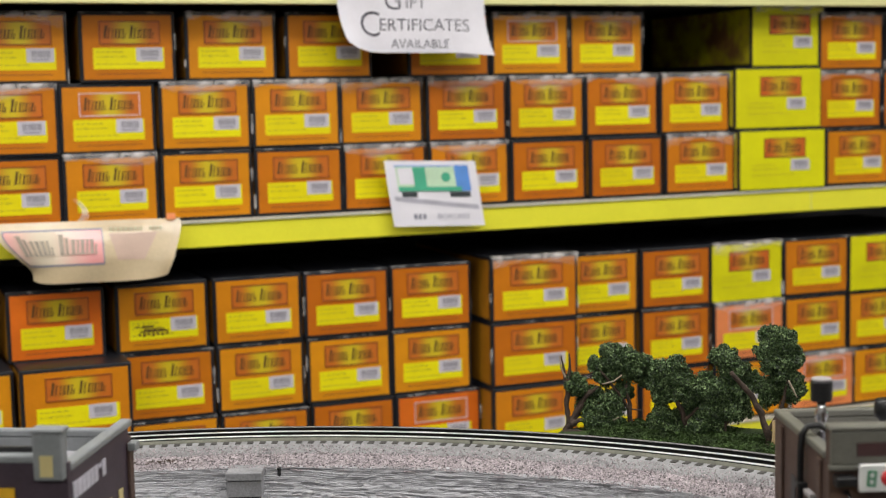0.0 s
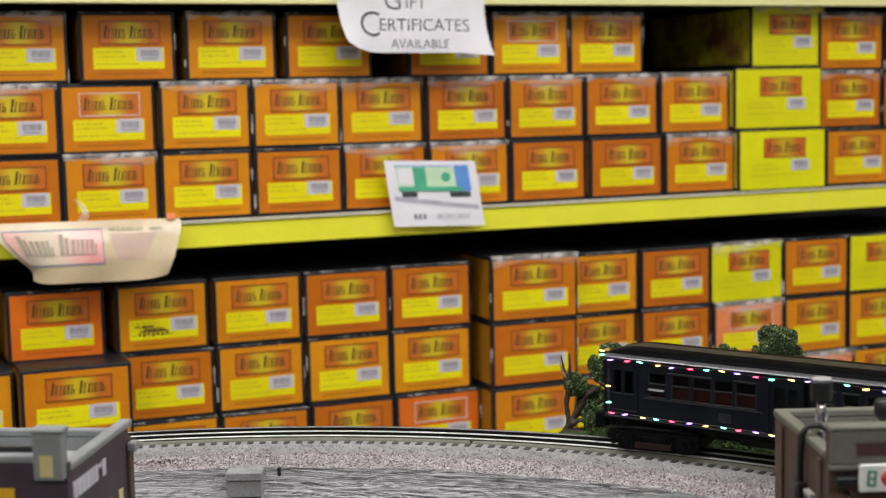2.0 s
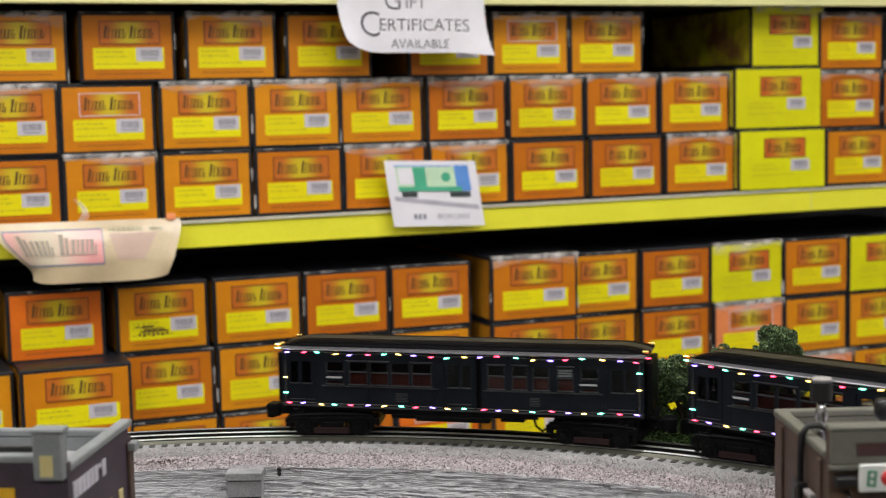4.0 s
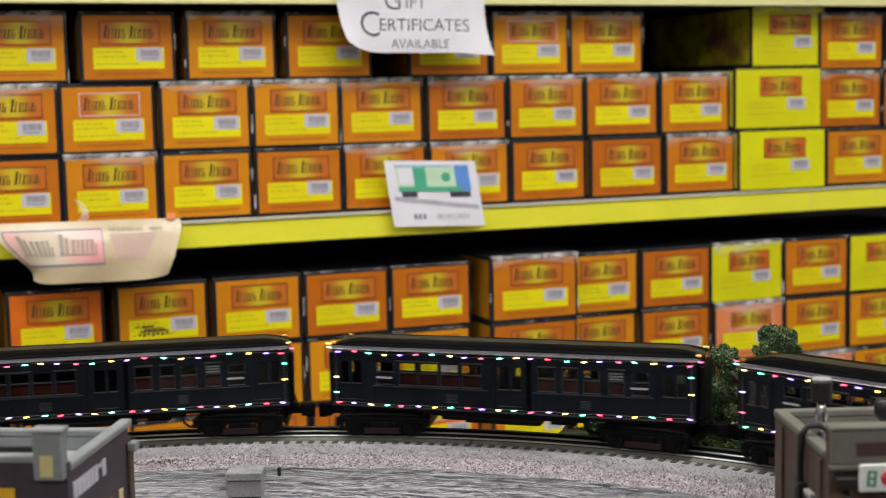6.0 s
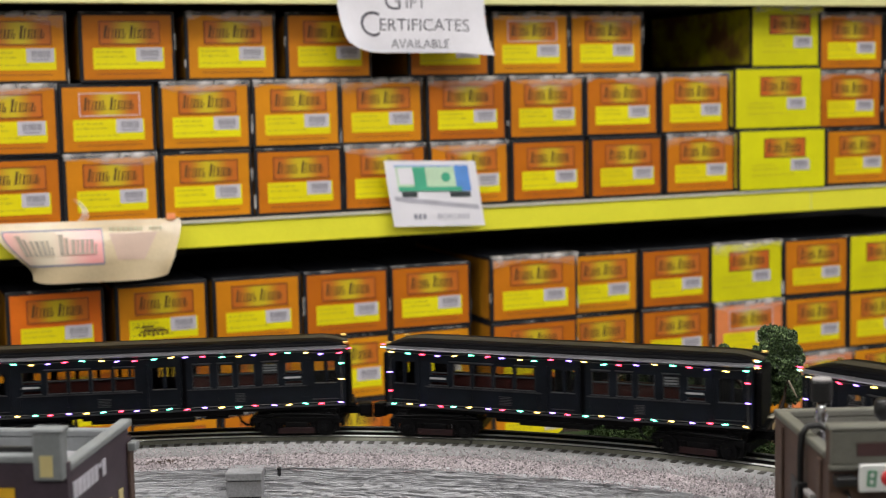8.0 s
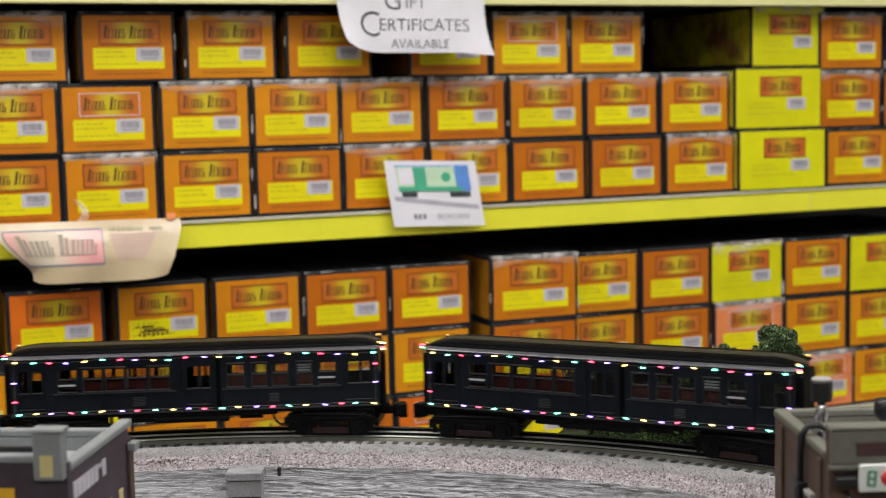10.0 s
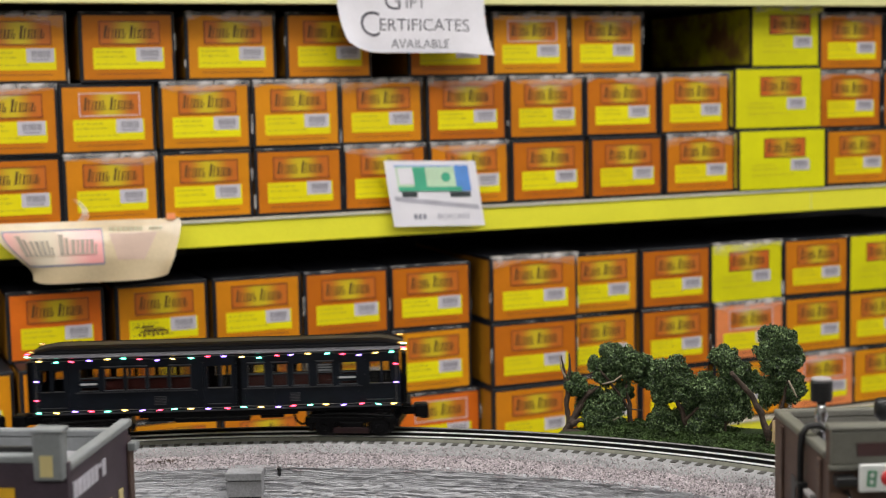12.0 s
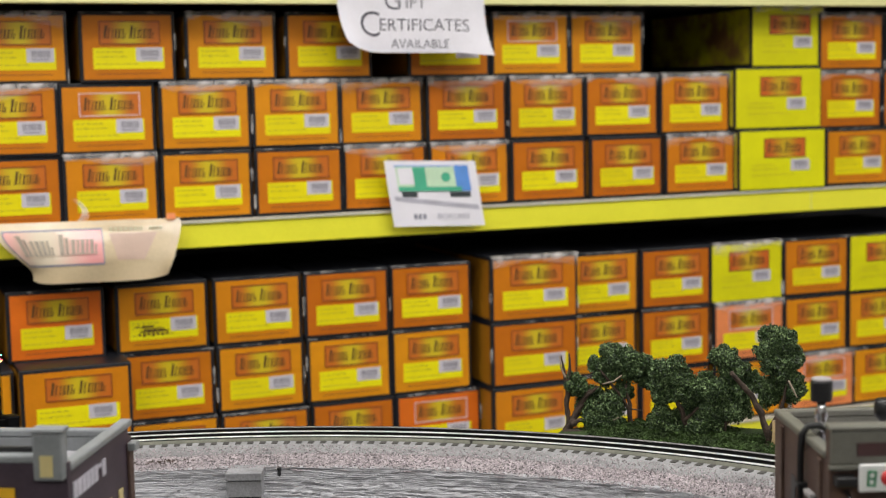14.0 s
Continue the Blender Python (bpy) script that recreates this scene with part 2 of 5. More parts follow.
M["wall_paint"] = surface("off_white_wall", (0.46, 0.45, 0.43), 0.8, vary=0.05, scale=3, bump=0.05)
M["ceiling_tile"] = surface("white_ceiling", (0.74, 0.74, 0.72), 0.9, vary=0.05, scale=6, bump=0.2)
M["floor_vinyl"] = surface("grey_vinyl", (0.28, 0.27, 0.26), 0.4, vary=0.12, scale=4)
M["tube"] = glow("fluorescent_diffuser", (1.0, 0.975, 0.93), 4.0)
BULB = {"red": glow("bulb_red", (1.0, 0.05, 0.11), 9.0), "green": glow("bulb_green", (0.16, 1.0, 0.64), 9.0),
        "amber": glow("bulb_amber", (1.0, 0.62, 0.16), 8.0), "violet": glow("bulb_violet", (0.34, 0.20, 1.0), 8.0)}


def gravel_material():
    m, nt, p = nodes_of("grey_pink_ballast")
    tc = nt.nodes.new("ShaderNodeTexCoord")
    v = nt.nodes.new("ShaderNodeTexVoronoi")
    v.inputs["Scale"].default_value = 780
    nt.links.new(tc.outputs["Object"], v.inputs["Vector"])
    sep = nt.nodes.new("ShaderNodeSeparateColor")
    nt.links.new(v.outputs["Color"], sep.inputs[0])
    cr = nt.nodes.new("ShaderNodeValToRGB")
    cr.color_ramp.elements[0].color = (0.075, 0.068, 0.070, 1)
    cr.color_ramp.elements[1].color = (0.56, 0.49, 0.515, 1)
    cr.color_ramp.elements[0].position = 0.05
    e = cr.color_ramp.elements.new(0.35)
    e.color = (0.34, 0.30, 0.315, 1)
    nt.links.new(sep.outputs[0], cr.inputs[0])
    n = nt.nodes.new("ShaderNodeTexNoise")
    n.inputs["Scale"].default_value = 14
    nt.links.new(tc.outputs["Object"], n.inputs["Vector"])
    mr = nt.nodes.new("ShaderNodeMapRange")
    mr.inputs[3].default_value, mr.inputs[4].default_value = 0.82, 1.2
    nt.links.new(n.outputs["Fac"], mr.inputs[0])
    hsv = nt.nodes.new("ShaderNodeHueSaturation")
    nt.links.new(cr.outputs[0], hsv.inputs["Color"])
    nt.links.new(mr.outputs[0], hsv.inputs["Value"])
    nt.links.new(hsv.outputs[0], p.inputs["Base Color"])
    p.inputs["Roughness"].default_value = 0.85
    b = nt.nodes.new("ShaderNodeBump")
    b.inputs["Distance"].default_value = 0.0012
    b.inputs["Strength"].default_value = 0.9
    b.invert = True
    nt.links.new(v.outputs["Distance"], b.inputs["Height"])
    nt.links.new(b.outputs[0], p.inputs["Normal"])
    return m


def rock_material():
    m, nt, p = nodes_of("layered_grey_rock")
    tc = nt.nodes.new("ShaderNodeTexCoord")
    mp = nt.nodes.new("ShaderNodeMapping")
    mp.inputs["Scale"].default_value = (1, 1, 13)
    nt.links.new(tc.outputs["Object"], mp.inputs[0])
    n = nt.nodes.new("ShaderNodeTexNoise")
    n.inputs["Scale"].default_value = 95
    n.inputs["Detail"].default_value = 8
    n.inputs["Roughness"].default_value = 0.62
    nt.links.new(mp.outputs[0], n.inputs["Vector"])
    cr = nt.nodes.new("ShaderNodeValToRGB")
    cr.color_ramp.elements[0].position, cr.color_ramp.elements[1].position = 0.30, 0.60
    cr.color_ramp.elements[0].color = (0.32, 0.32, 0.342, 1)
    cr.color_ramp.elements[1].color = (0.43, 0.43, 0.458, 1)
    nt.links.new(n.outputs["Fac"], cr.inputs[0])
    nt.links.new(cr.outputs[0], p.inputs["Base Color"])
    p.inputs["Roughness"].default_value = 0.8
    b = nt.nodes.new("ShaderNodeBump")
    b.inputs["Distance"].default_value = 0.0011
    b.inputs["Strength"].default_value = 1.0
    n2 = nt.nodes.new("ShaderNodeTexNoise")
    n2.inputs["Scale"].default_value = 520
    n2.inputs["Detail"].default_value = 5
    mp2 = nt.nodes.new("ShaderNodeMapping")
    mp2.inputs["Scale"].default_value = (1, 1, 2.5)
    nt.links.new(tc.outputs["Object"], mp2.inputs[0])
    nt.links.new(mp2.outputs[0], n2.inputs["Vector"])
    ad = nt.nodes.new("ShaderNodeMath")
    ad.operation = "ADD"
    nt.links.new(n.outputs["Fac"], ad.inputs[0])
    nt.links.new(n2.outputs["Fac"], ad.inputs[1])
    nt.links.new(ad.outputs[0], b.inputs["Height"])
    nt.links.new(b.outputs[0], p.inputs["Normal"])
    return m


def leaf_material():
    m, nt, p = nodes_of("clump_foliage")
    g = nt.nodes.new("ShaderNodeNewGeometry")
    cr = nt.nodes.new("ShaderNodeValToRGB")
    cr.color_ramp.elements[0].color = (0.008, 0.018, 0.006, 1)
    cr.color_ramp.elements[1].color = (0.21, 0.30, 0.125, 1)
    e = cr.color_ramp.elements.new(0.6)
    e.color = (0.040, 0.080, 0.021, 1)
    nt.links.new(g.outputs["Random Per Island"], cr.inputs[0])
    nt.links.new(cr.outputs[0], p.inputs["Base Color"])
    p.inputs["Roughness"].default_value = 0.55
    return m


M["gravel"] = gravel_material()
M["rock"] = rock_material()
M["leaf"] = leaf_material()


# ================= mesh helpers =================
def mesh_ob(name, bm, material, smooth=False):
    me = bpy.data.meshes.new(name)
    bm.to_mesh(me)
    bm.free()
    for mt in (material if isinstance(material, (list, tuple)) else [material]):
        me.materials.append(mt)
    if smooth:
        for poly in me.polygons:
            poly.use_smooth = True
    return new(name, me)


def part(name, bm, material, parent, label="", m=None, smooth=False):
    ob = mesh_ob(name, bm, material, smooth) if isinstance(bm, bmesh.types.BMesh) else new(name, bm)
    ob.parent = parent
    if m is not None:
        ob.matrix_basis = m
    if label:
        ob["label"] = label
    return ob


def empty(name, m, label, category, group=""):
    ob = new(name)
    ob.empty_display_size = 0.02
    ob.matrix_basis = m
    return tagged(ob, label, category, group)


def box(x0, x1, y0, y1, z0, z1, bm=None, bevel=0.0, mat=0):
    bm = bm or bmesh.new()
    vs = [bm.verts.new((x, y, z)) for z in (z0, z1) for y in (y0, y1) for x in (x0, x1)]
    fs = []
    for idx in ((0, 2, 3, 1), (4, 5, 7, 6), (0, 1, 5, 4), (2, 6, 7, 3), (0, 4, 6, 2), (1, 3, 7, 5)):
        f = bm.faces.new([vs[i] for i in idx])
        f.material_index = mat
        fs.append(f)
    if bevel:
        edges = list({e for f in fs for e in f.edges})
        bmesh.ops.bevel(bm, geom=edges, offset=bevel, segments=2, affect="EDGES", profile=0.5)
    return bm


def rod(a, b, r0, r1=None, sides=10, bm=None, caps=True):
    """Tapered round bar from a to b."""
    bm = bm or bmesh.new()
    a, b = Vector(a), Vector(b)
    r1 = r0 if r1 is None else r1
    m = (b - a).to_track_quat("Z", "Y").to_matrix()
    rings = []
    for c, r in ((a, r0), (b, r1)):
        rings.append([bm.verts.new(c + m @ Vector((math.cos(k * 2 * math.pi / sides) * r, math.sin(k * 2 * math.pi / sides) * r, 0))) for k in range(sides)])
    for k in range(sides):
        bm.faces.new((rings[0][k], rings[0][(k + 1) % sides], rings[1][(k + 1) % sides], rings[1][k]))
    if caps:
        bm.faces.new(rings[0][::-1])
        bm.faces.new(rings[1])
    return bm


def tube(points, radii, sides=8, bm=None):
    """Round tube through points, with a radius at each."""
    bm = bm or bmesh.new()
    pts = [Vector(p) for p in points]
    rings = []
    for i, p in enumerate(pts):
        d = (pts[min(i + 1, len(pts) - 1)] - pts[max(i - 1, 0)]).normalized()
        m = d.to_track_quat("Z", "Y").to_matrix()
        r = radii[i] if isinstance(radii, (list, tuple)) else radii
        rings.append([bm.verts.new(p + m @ Vector((math.cos(k * 2 * math.pi / sides) * r, math.sin(k * 2 * math.pi / sides) * r, 0))) for k in range(sides)])
    for a, b in zip(rings, rings[1:]):
        for k in range(sides):
            bm.faces.new((a[k], a[(k + 1) % sides], b[(k + 1) % sides], b[k]))
    bm.faces.new(rings[0][::-1])
    bm.faces.new(rings[-1])
    return bm


def lathe(profile, sides=24, bm=None):
    """Solid of revolution about z from (radius, height) pairs, bottom to top."""
    bm = bm or bmesh.new()
    rings = [[bm.verts.new((r * math.cos(k * 2 * math.pi / sides), r * math.sin(k * 2 * math.pi / sides), z)) for k in range(sides)] for r, z in profile]
    for a, b in zip(rings, rings[1:]):
        for k in range(sides):
            bm.faces.new((a[k], a[(k + 1) % sides], b[(k + 1) % sides], b[k]))
    bm.faces.new(rings[0][::-1])
    bm.faces.new(rings[-1])
    return bm


def ring_sweep(profile, a0, a1, steps, bm=None):
    """Sweep a closed (radius, z) profile about the loop's centre between two angles in degrees."""
    bm = bm or bmesh.new()
    full = abs(a1 - a0) >= 359.9
    n = steps if full else steps + 1
    rows = []
    for i in range(n):
        a = radians(a0 + (a1 - a0) * i / steps)
        rows.append([bm.verts.new((LOOP.x + r * math.cos(a), LOOP.y + r * math.sin(a), z)) for r, z in profile])
    k = len(profile)
    for i in range(steps):
        p, q = rows[i], rows[(i + 1) % n]
        for j in range(k):
            bm.faces.new((p[j], q[j], q[(j + 1) % k], p[(j + 1) % k]))
    if not full:
        bm.faces.new(rows[0])
        bm.faces.new(rows[-1][::-1])
    bmesh.ops.recalc_face_normals(bm, faces=bm.faces[:])
    return bm


def at_loop(radius, degrees, z):
    a = radians(degrees)
    return Vector((LOOP.x + radius * math.cos(a), LOOP.y + radius * math.sin(a), z))


def text_bm(words, size, m):
    """Flat raised lettering in the built-in font as a bmesh, centred, moved by m."""
    cu = bpy.data.curves.new("lettering", "FONT")
    cu.body, cu.size, cu.align_x, cu.align_y, cu.extrude = words, size, "CENTER", "BOTTOM_BASELINE", 0.0002
    cu.resolution_u = 3
    cu.offset = -0.013 * size
    ob = bpy.data.objects.new("lettering", cu)
    scene.collection.objects.link(ob)
    me = ob.to_mesh()
    bm = bmesh.new()
    bm.from_mesh(me)
    bm.transform(m)
    ob.to_mesh_clear()
    bpy.data.objects.remove(ob)
    bpy.data.curves.remove(cu)
    return bm


def join_bm(a, b):
    me = bpy.data.meshes.new("join")
    b.to_mesh(me)
    b.free()
    a.from_mesh(me)
    bpy.data.meshes.remove(me)
    return a


# ================= room =================
def room():
    tagged(mesh_ob("floor", box(-3.2, 3.6, -3.0, 4.2, -0.1, 0), M["floor_vinyl"]), "grey speckled vinyl shop floor", "floor", kind="structure")
    tagged(mesh_ob("ceiling", box(-3.2, 3.6, -3.0, 4.2, 2.7, 2.8), M["ceiling_tile"]), "plain white shop ceiling", "ceiling", kind="structure")
    for nm, x0, x1, y0, y1 in (("wall_north", -3.3, 3.7, 4.2, 4.3), ("wall_south", -3.3, 3.7, -3.1, -3.0), ("wall_west", -3.3, -3.2, -3.0, 4.2), ("wall_east", 3.6, 3.7, -3.0, 4.2)):
        tagged(mesh_ob(nm, box(x0, x1, y0, y1, -0.1, 2.8), M["wall_paint"]), "plain off-white painted shop wall", "wall", kind="structure")
    for lx, ly in LIGHT_SPOTS:
        t = empty("ceiling_light", pose(lx, ly, 2.7), "white fluorescent ceiling light with flat diffuser", "light", "ceiling lights")
        part("housing", box(-0.62, 0.62, -0.17, 0.17, -0.028, -0.002, bevel=0.004), M["ceiling_tile"], t)
        part("diffuser", box(-0.59, 0.59, -0.145, 0.145, -0.034, -0.029), M["tube"], t, "glowing white diffuser")


room()


# ================= shelves =================
Z_LOW, Z_MID, Z_TOP = 0.8975, 1.243, 1.549


def shelving():
    t = empty("shelf_rack", SHELF, "black metal shop shelf rack with yellow price channels", "shelf")
    part("back_panel", box(-1.35, 1.6, 0.42, 0.44, 0.0, 2.0), M["shelf_black"], t)
    for x in (-1.36, 1.58):
        part("side_panel", box(x, x + 0.02, 0.0, 0.44, 0.0, 2.0, bevel=0.003), M["shelf_black"], t)
    for z in (0.45, Z_LOW, Z_MID, Z_TOP):
        out = 0.03 if z == Z_TOP else 0.0
        s = part("shelf_board", box(-1.335, 1.575, -out, 0.418, z - 0.03, z, bevel=0.002), M["shelf_black"], t, "black metal shelf board")
        part("price_channel", box(-1.335, 1.575, -0.014 - out, -0.001 - out, z - 0.035, z - 0.004, bevel=0.0015), M["strip_pale"] if z == Z_TOP else M["strip"], s, "glossy yellow price channel")
        part("channel_lip", box(-1.335, 1.575, -0.017 - out, -0.001 - out, z - 0.0035, z - 0.0005, bevel=0.0006), M["strip_lip"], s, "pale translucent lip")
    part("joint", box(0.595, 0.5956, -0.0144, -0.0142, Z_MID - 0.034, Z_MID - 0.005), M["strip_lip"], t)


shelving()

MESHES = {}


def shared(key, make, material):
    if key not in MESHES:
        bm = make()
        me = bpy.data.meshes.new(key)
        bm.to_mesh(me)
        bm.free()
        for mt in (material if isinstance(material, list) else [material]):
            me.materials.append(mt)
        MESHES[key] = me
    return MESHES[key]


def frame_bm(w, h, t, d):
    bm = box(-w / 2, w / 2, -d, 0, -h / 2, -h / 2 + t)
    box(-w / 2, w / 2, -d, 0, h / 2 - t, h / 2, bm)
    box(-w / 2, -w / 2 + t, -d, 0, -h / 2 + t, h / 2 - t, bm)
    box(w / 2 - t, w / 2, -d, 0, -h / 2 + t, h / 2 - t, bm)
    return bm


def marks_bm(w, h):
    """Plain slanted bars in two groups, in the room of a brand name."""
    bm = bmesh.new()

    def stroke(x, bw, z0, z1, lean):
        a, b, dz = -w / 2 + x * w, -w / 2 + (x + bw) * w, lean * h * (z1 - z0)
        vs = [bm.verts.new(v) for v in ((a, 0, -h / 2 + z0 * h), (b, 0, -h / 2 + z0 * h), (b + dz, 0, -h / 2 + z1 * h), (a + dz, 0, -h / 2 + z1 * h))]
        bm.faces.new(vs)
    # x, width and height of each bar; a thin foot and head on each
    bars = ((0.010, 0.044, 1.0), (0.085, 0.026, 0.78), (0.165, 0.022, 0.70), (0.225, 0.036, 0.70), (0.295, 0.034, 0.70), (0.365, 0.022, 0.70), (0.410, 0.020, 0.34),
            (0.520, 0.046, 1.0), (0.600, 0.026, 0.80), (0.675, 0.034, 0.70), (0.740, 0.020, 0.70), (0.790, 0.034, 0.70), (0.855, 0.020, 0.70), (0.905, 0.036, 0.70), (0.965, 0.018, 0.40))
    for x, bw, bh in bars:
        stroke(x, bw, 0.0, bh, 0.16)
        stroke(x - 0.012, bw + 0.024, -0.04, 0.02, 0)
        stroke(x - 0.010 + 0.16 * h * bh / w, bw + 0.020, bh - 0.03, bh + 0.03, 0)
    return bm


def film_bm(w, rnd, long):
    """Wrinkled film hanging over the top edge of a box front."""
    bm = bmesh.new()
    n, rows, lean = 14, [], rnd.uniform(0, 6)
    for i in range(n + 1):
        x = -w / 2 + w * i / n
        drop = (0.007 + 0.003 * rnd.random() + 0.006 * math.sin(i * 0.4 + lean)) * (0.5 + long)
        rows.append([bm.verts.new((x, 0.004, 0.0015)), bm.verts.new((x, -0.0022, 0.0008)), bm.verts.new((x, -0.0038 - 0.002 * rnd.random(), -0.004)), bm.verts.new((x, -0.0028, -0.004 - drop))])
    for a, b in zip(rows, rows[1:]):
        for k in range(3):
            bm.faces.new((a[k], b[k], b[k + 1], a[k + 1]))
    return bm


rnd_box = random.Random(7)


def train_box(s, z, kind="std", off=0.0, film=0.0, lift=0.0, depth=0.30, white_frame=False, picture=False):
    """One boxed model car on the shelf; s along the shelf, front face off metres ahead of the shelf line."""
    wide = {"std": 0.119, "big": 0.133, "lemon": 0.1525, "lemon_s": 0.129, "red": 0.119, "red_w": 0.128, "rust": 0.119, "rust_w": 0.128}[kind]
    lemon = kind.startswith("lemon")
    high = 0.0912 if kind == "big" or (lemon and z > 1.2) else 0.0892 if z < 1.2 else 0.0877
    lw, lh = (wide - 0.004, high - 0.005) if lemon else (wide - 0.009, high - 0.0090)
    red = kind.startswith("red")
    words = {"lemon": "lemon yellow cardboard model train box with red logo plate", "red": "salmon shrink-wrapped model train box with yellow panel", "rus": "black cardboard model train box with red-orange end label"}.get(kind[:5] if lemon else kind[:3], "black cardboard model train box with orange end label")
    if film > 0.6:
        words = words.replace("model train box", "film-wrapped train box", 1)
    m = SHELF @ pose(s + rnd_box.uniform(-0.001, 0.001), -off - 0.004 + rnd_box.uniform(0, 0.006), z + lift, 0, 0, rnd_box.uniform(-1.6, 1.6))
    t = empty("model_train_box", m, words, "box", "model train boxes on the shelves")
    tone = kind + ("_low" if z < 1.2 else "")
    body = shared("carton_" + tone, lambda: box(-wide / 2, wide / 2, 0.0, depth, 0.0, high, bevel=0.0016), M["carton"])
    part("carton", body, None, t)
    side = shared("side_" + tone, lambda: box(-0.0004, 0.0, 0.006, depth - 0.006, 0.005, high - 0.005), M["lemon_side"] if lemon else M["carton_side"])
    part("side_print", side, None, t, m=pose(-wide / 2 - 0.0002, 0, 0))
    face = M["yellow_label"] if lemon else M["pink_orange"] if red else M["rust_label"] if kind.startswith("rust") else M["orange"]
    lab = part("label", shared("label_" + tone, lambda: box(-lw / 2, lw / 2, -0.0007, 0.0004, (high - lh) / 2 - 0.0005, (high + lh) / 2 - 0.0005, bevel=0.0002), face), None, t)
    pw, ph = 0.0725 if lemon else min(lw, 0.116) * 0.685, 0.0290
    pz = high - 0.0118 - ph / 2 - (0.002 if lemon else 0.0)
    px = 0.003 if lemon else 0.0025
    logo = part("logo_plate", shared("plate_" + kind, lambda: box(-pw / 2, pw / 2, -0.0004, 0.0, -ph / 2, ph / 2), M["logo_red"] if lemon else M["logo_orange"]), None, lab, m=pose(px, -0.0008, pz))
    part("border", shared("border_%s_%d" % (kind, white_frame), lambda: frame_bm(pw, ph, 0.0013, 0.0006), M["logo_frame_white"] if white_frame else M["logo_frame"]), None, lab, m=pose(px, -0.0012, pz))
    part("logo_mark", shared("marks_" + kind, lambda: marks_bm(pw * 0.83, ph * 0.50), M["ink"]), None, lab, m=pose(px - pw * 0.02, -0.0014, pz + 0.001))
    if not lemon:
        iw, ih = lw * 0.80, 0.0262
        part("info_panel", shared("info_" + kind, lambda: box(-iw / 2, iw / 2, -0.0004, 0.0, -ih / 2, ih / 2), M["info"]), None, lab, m=pose(0.0008, -0.0008, 0.0298))
        part("base_line", shared("line_" + kind, lambda: box(-lw * 0.36, lw * 0.36, -0.0003, 0.0, 0, 0.0008), M["logo_frame"]), None, lab, m=pose(0.0012, -0.0008, 0.0105))

    def print_lines():
        bm = bmesh.new()
        r = random.Random(3)
        for k, zz in enumerate((0.009, 0.003, -0.006)):
            x = -lw * 0.36
            end = -lw * 0.08 if k < 2 else lw * 0.1
            while x < end:
                d = r.uniform(0.002, 0.008)
                box(x, x + d, -0.0003, 0, zz, zz + 0.0011, bm)
                x += d + 0.0022
        return bm
    part("print", shared("print_" + kind, print_lines, M["ink_soft"]), None, lab, m=pose(0, -0.0013, 0.0283))["kind"] = "stuff"
    if picture:
        bm = box(-0.030, 0.006, -0.0003, 0, 0.000, 0.002)
        box(-0.026, 0.002, -0.0003, 0, 0.0026, 0.0042, bm)
        for k in range(7):
            box(-0.032 + k * 0.0058, -0.029 + k * 0.0058, -0.0003, 0, -0.004 - 0.001 * (k % 2), -0.001, bm)
        box(-0.036, -0.030, -0.0003, 0, 0.007, 0.0085, bm)
        box(-0.028, -0.012, -0.0003, 0, 0.006, 0.0085, bm)
        part("picture", bm, M["ink"], lab, "small dark printed picture", m=pose(0, -0.0016, 0.0263))
    st = part("barcode_sticker", shared("sticker", lambda: box(-0.0165, 0.0165, -0.0005, 0, -0.0085, 0.0085, bevel=0.0002), M["sticker"]), None, lab, "white barcode sticker", m=pose(lw * (0.205 if lemon else 0.238), -0.0010, 0.0345 if not lemon else 0.0370))

    def bars():
        bm = bmesh.new()
        r = random.Random(5)
        x = -0.0105
        while x < 0.011:
            d = r.uniform(0.0006, 0.0016)
            box(x, x + d, -0.0003, 0, -0.003, 0.0055, bm)
            x += d + r.uniform(0.0005, 0.0009)
        box(-0.010, 0.010, -0.0003, 0, -0.0062, -0.0047, bm)
        return bm
    part("barcode", shared("barcode", bars, M["barcode"]), None, st, m=pose(0, -0.0006, 0))["kind"] = "stuff"
    if rnd_box.random() < 0.55:
        def scuff():
            bm = bmesh.new()
            r = random.Random(rnd_box.randrange(1000))
            x = -wide / 2 + 0.002
            while x < wide / 2 - 0.012:
                d = r.uniform(0.004, 0.022)
                if r.random() < 0.6:
                    box(x, x + d, -0.0005, 0.0006, high - 0.0016 - 0.0008 * r.random(), high - 0.0004, bm)
                x += d + 0.004
            for sx in (-1, 1):
                if r.random() < 0.6:
                    zz = r.uniform(0.0, 0.05)
                    box(sx * wide / 2 - 0.0014, sx * wide / 2 + 0.0004, -0.0005, 0.0006, zz, zz + r.uniform(0.006, 0.025), bm)
            return bm
        part("scuff", scuff(), M["film"], t, "pale scuffed film edge")["kind"] = "stuff"
    if film >= 0.4:
        r = random.Random(rnd_box.randrange(1000))
        part("film_edge", film_bm(wide * 0.98, r, film), M["film"], t, "wrinkled clear film", m=pose(0, 0, high), smooth=True)
    return t


ROW = 0.088
for s, fl in ((-0.556, 0.7), (-0.4235, 0), (-0.292, 0.7), (-0.161, 0), (0.012, 0), (0.1325, 0.5), (0.254, 0.8), (0.6765, 0.7), (0.80, 0.5), (0.925, 0)):
    train_box(s, Z_MID + 2 * ROW, film=fl, white_frame=abs(s - 0.1325) < 0.01)
train_box(0.562, Z_MID + 0.183, "lemon_s", film=0.4)
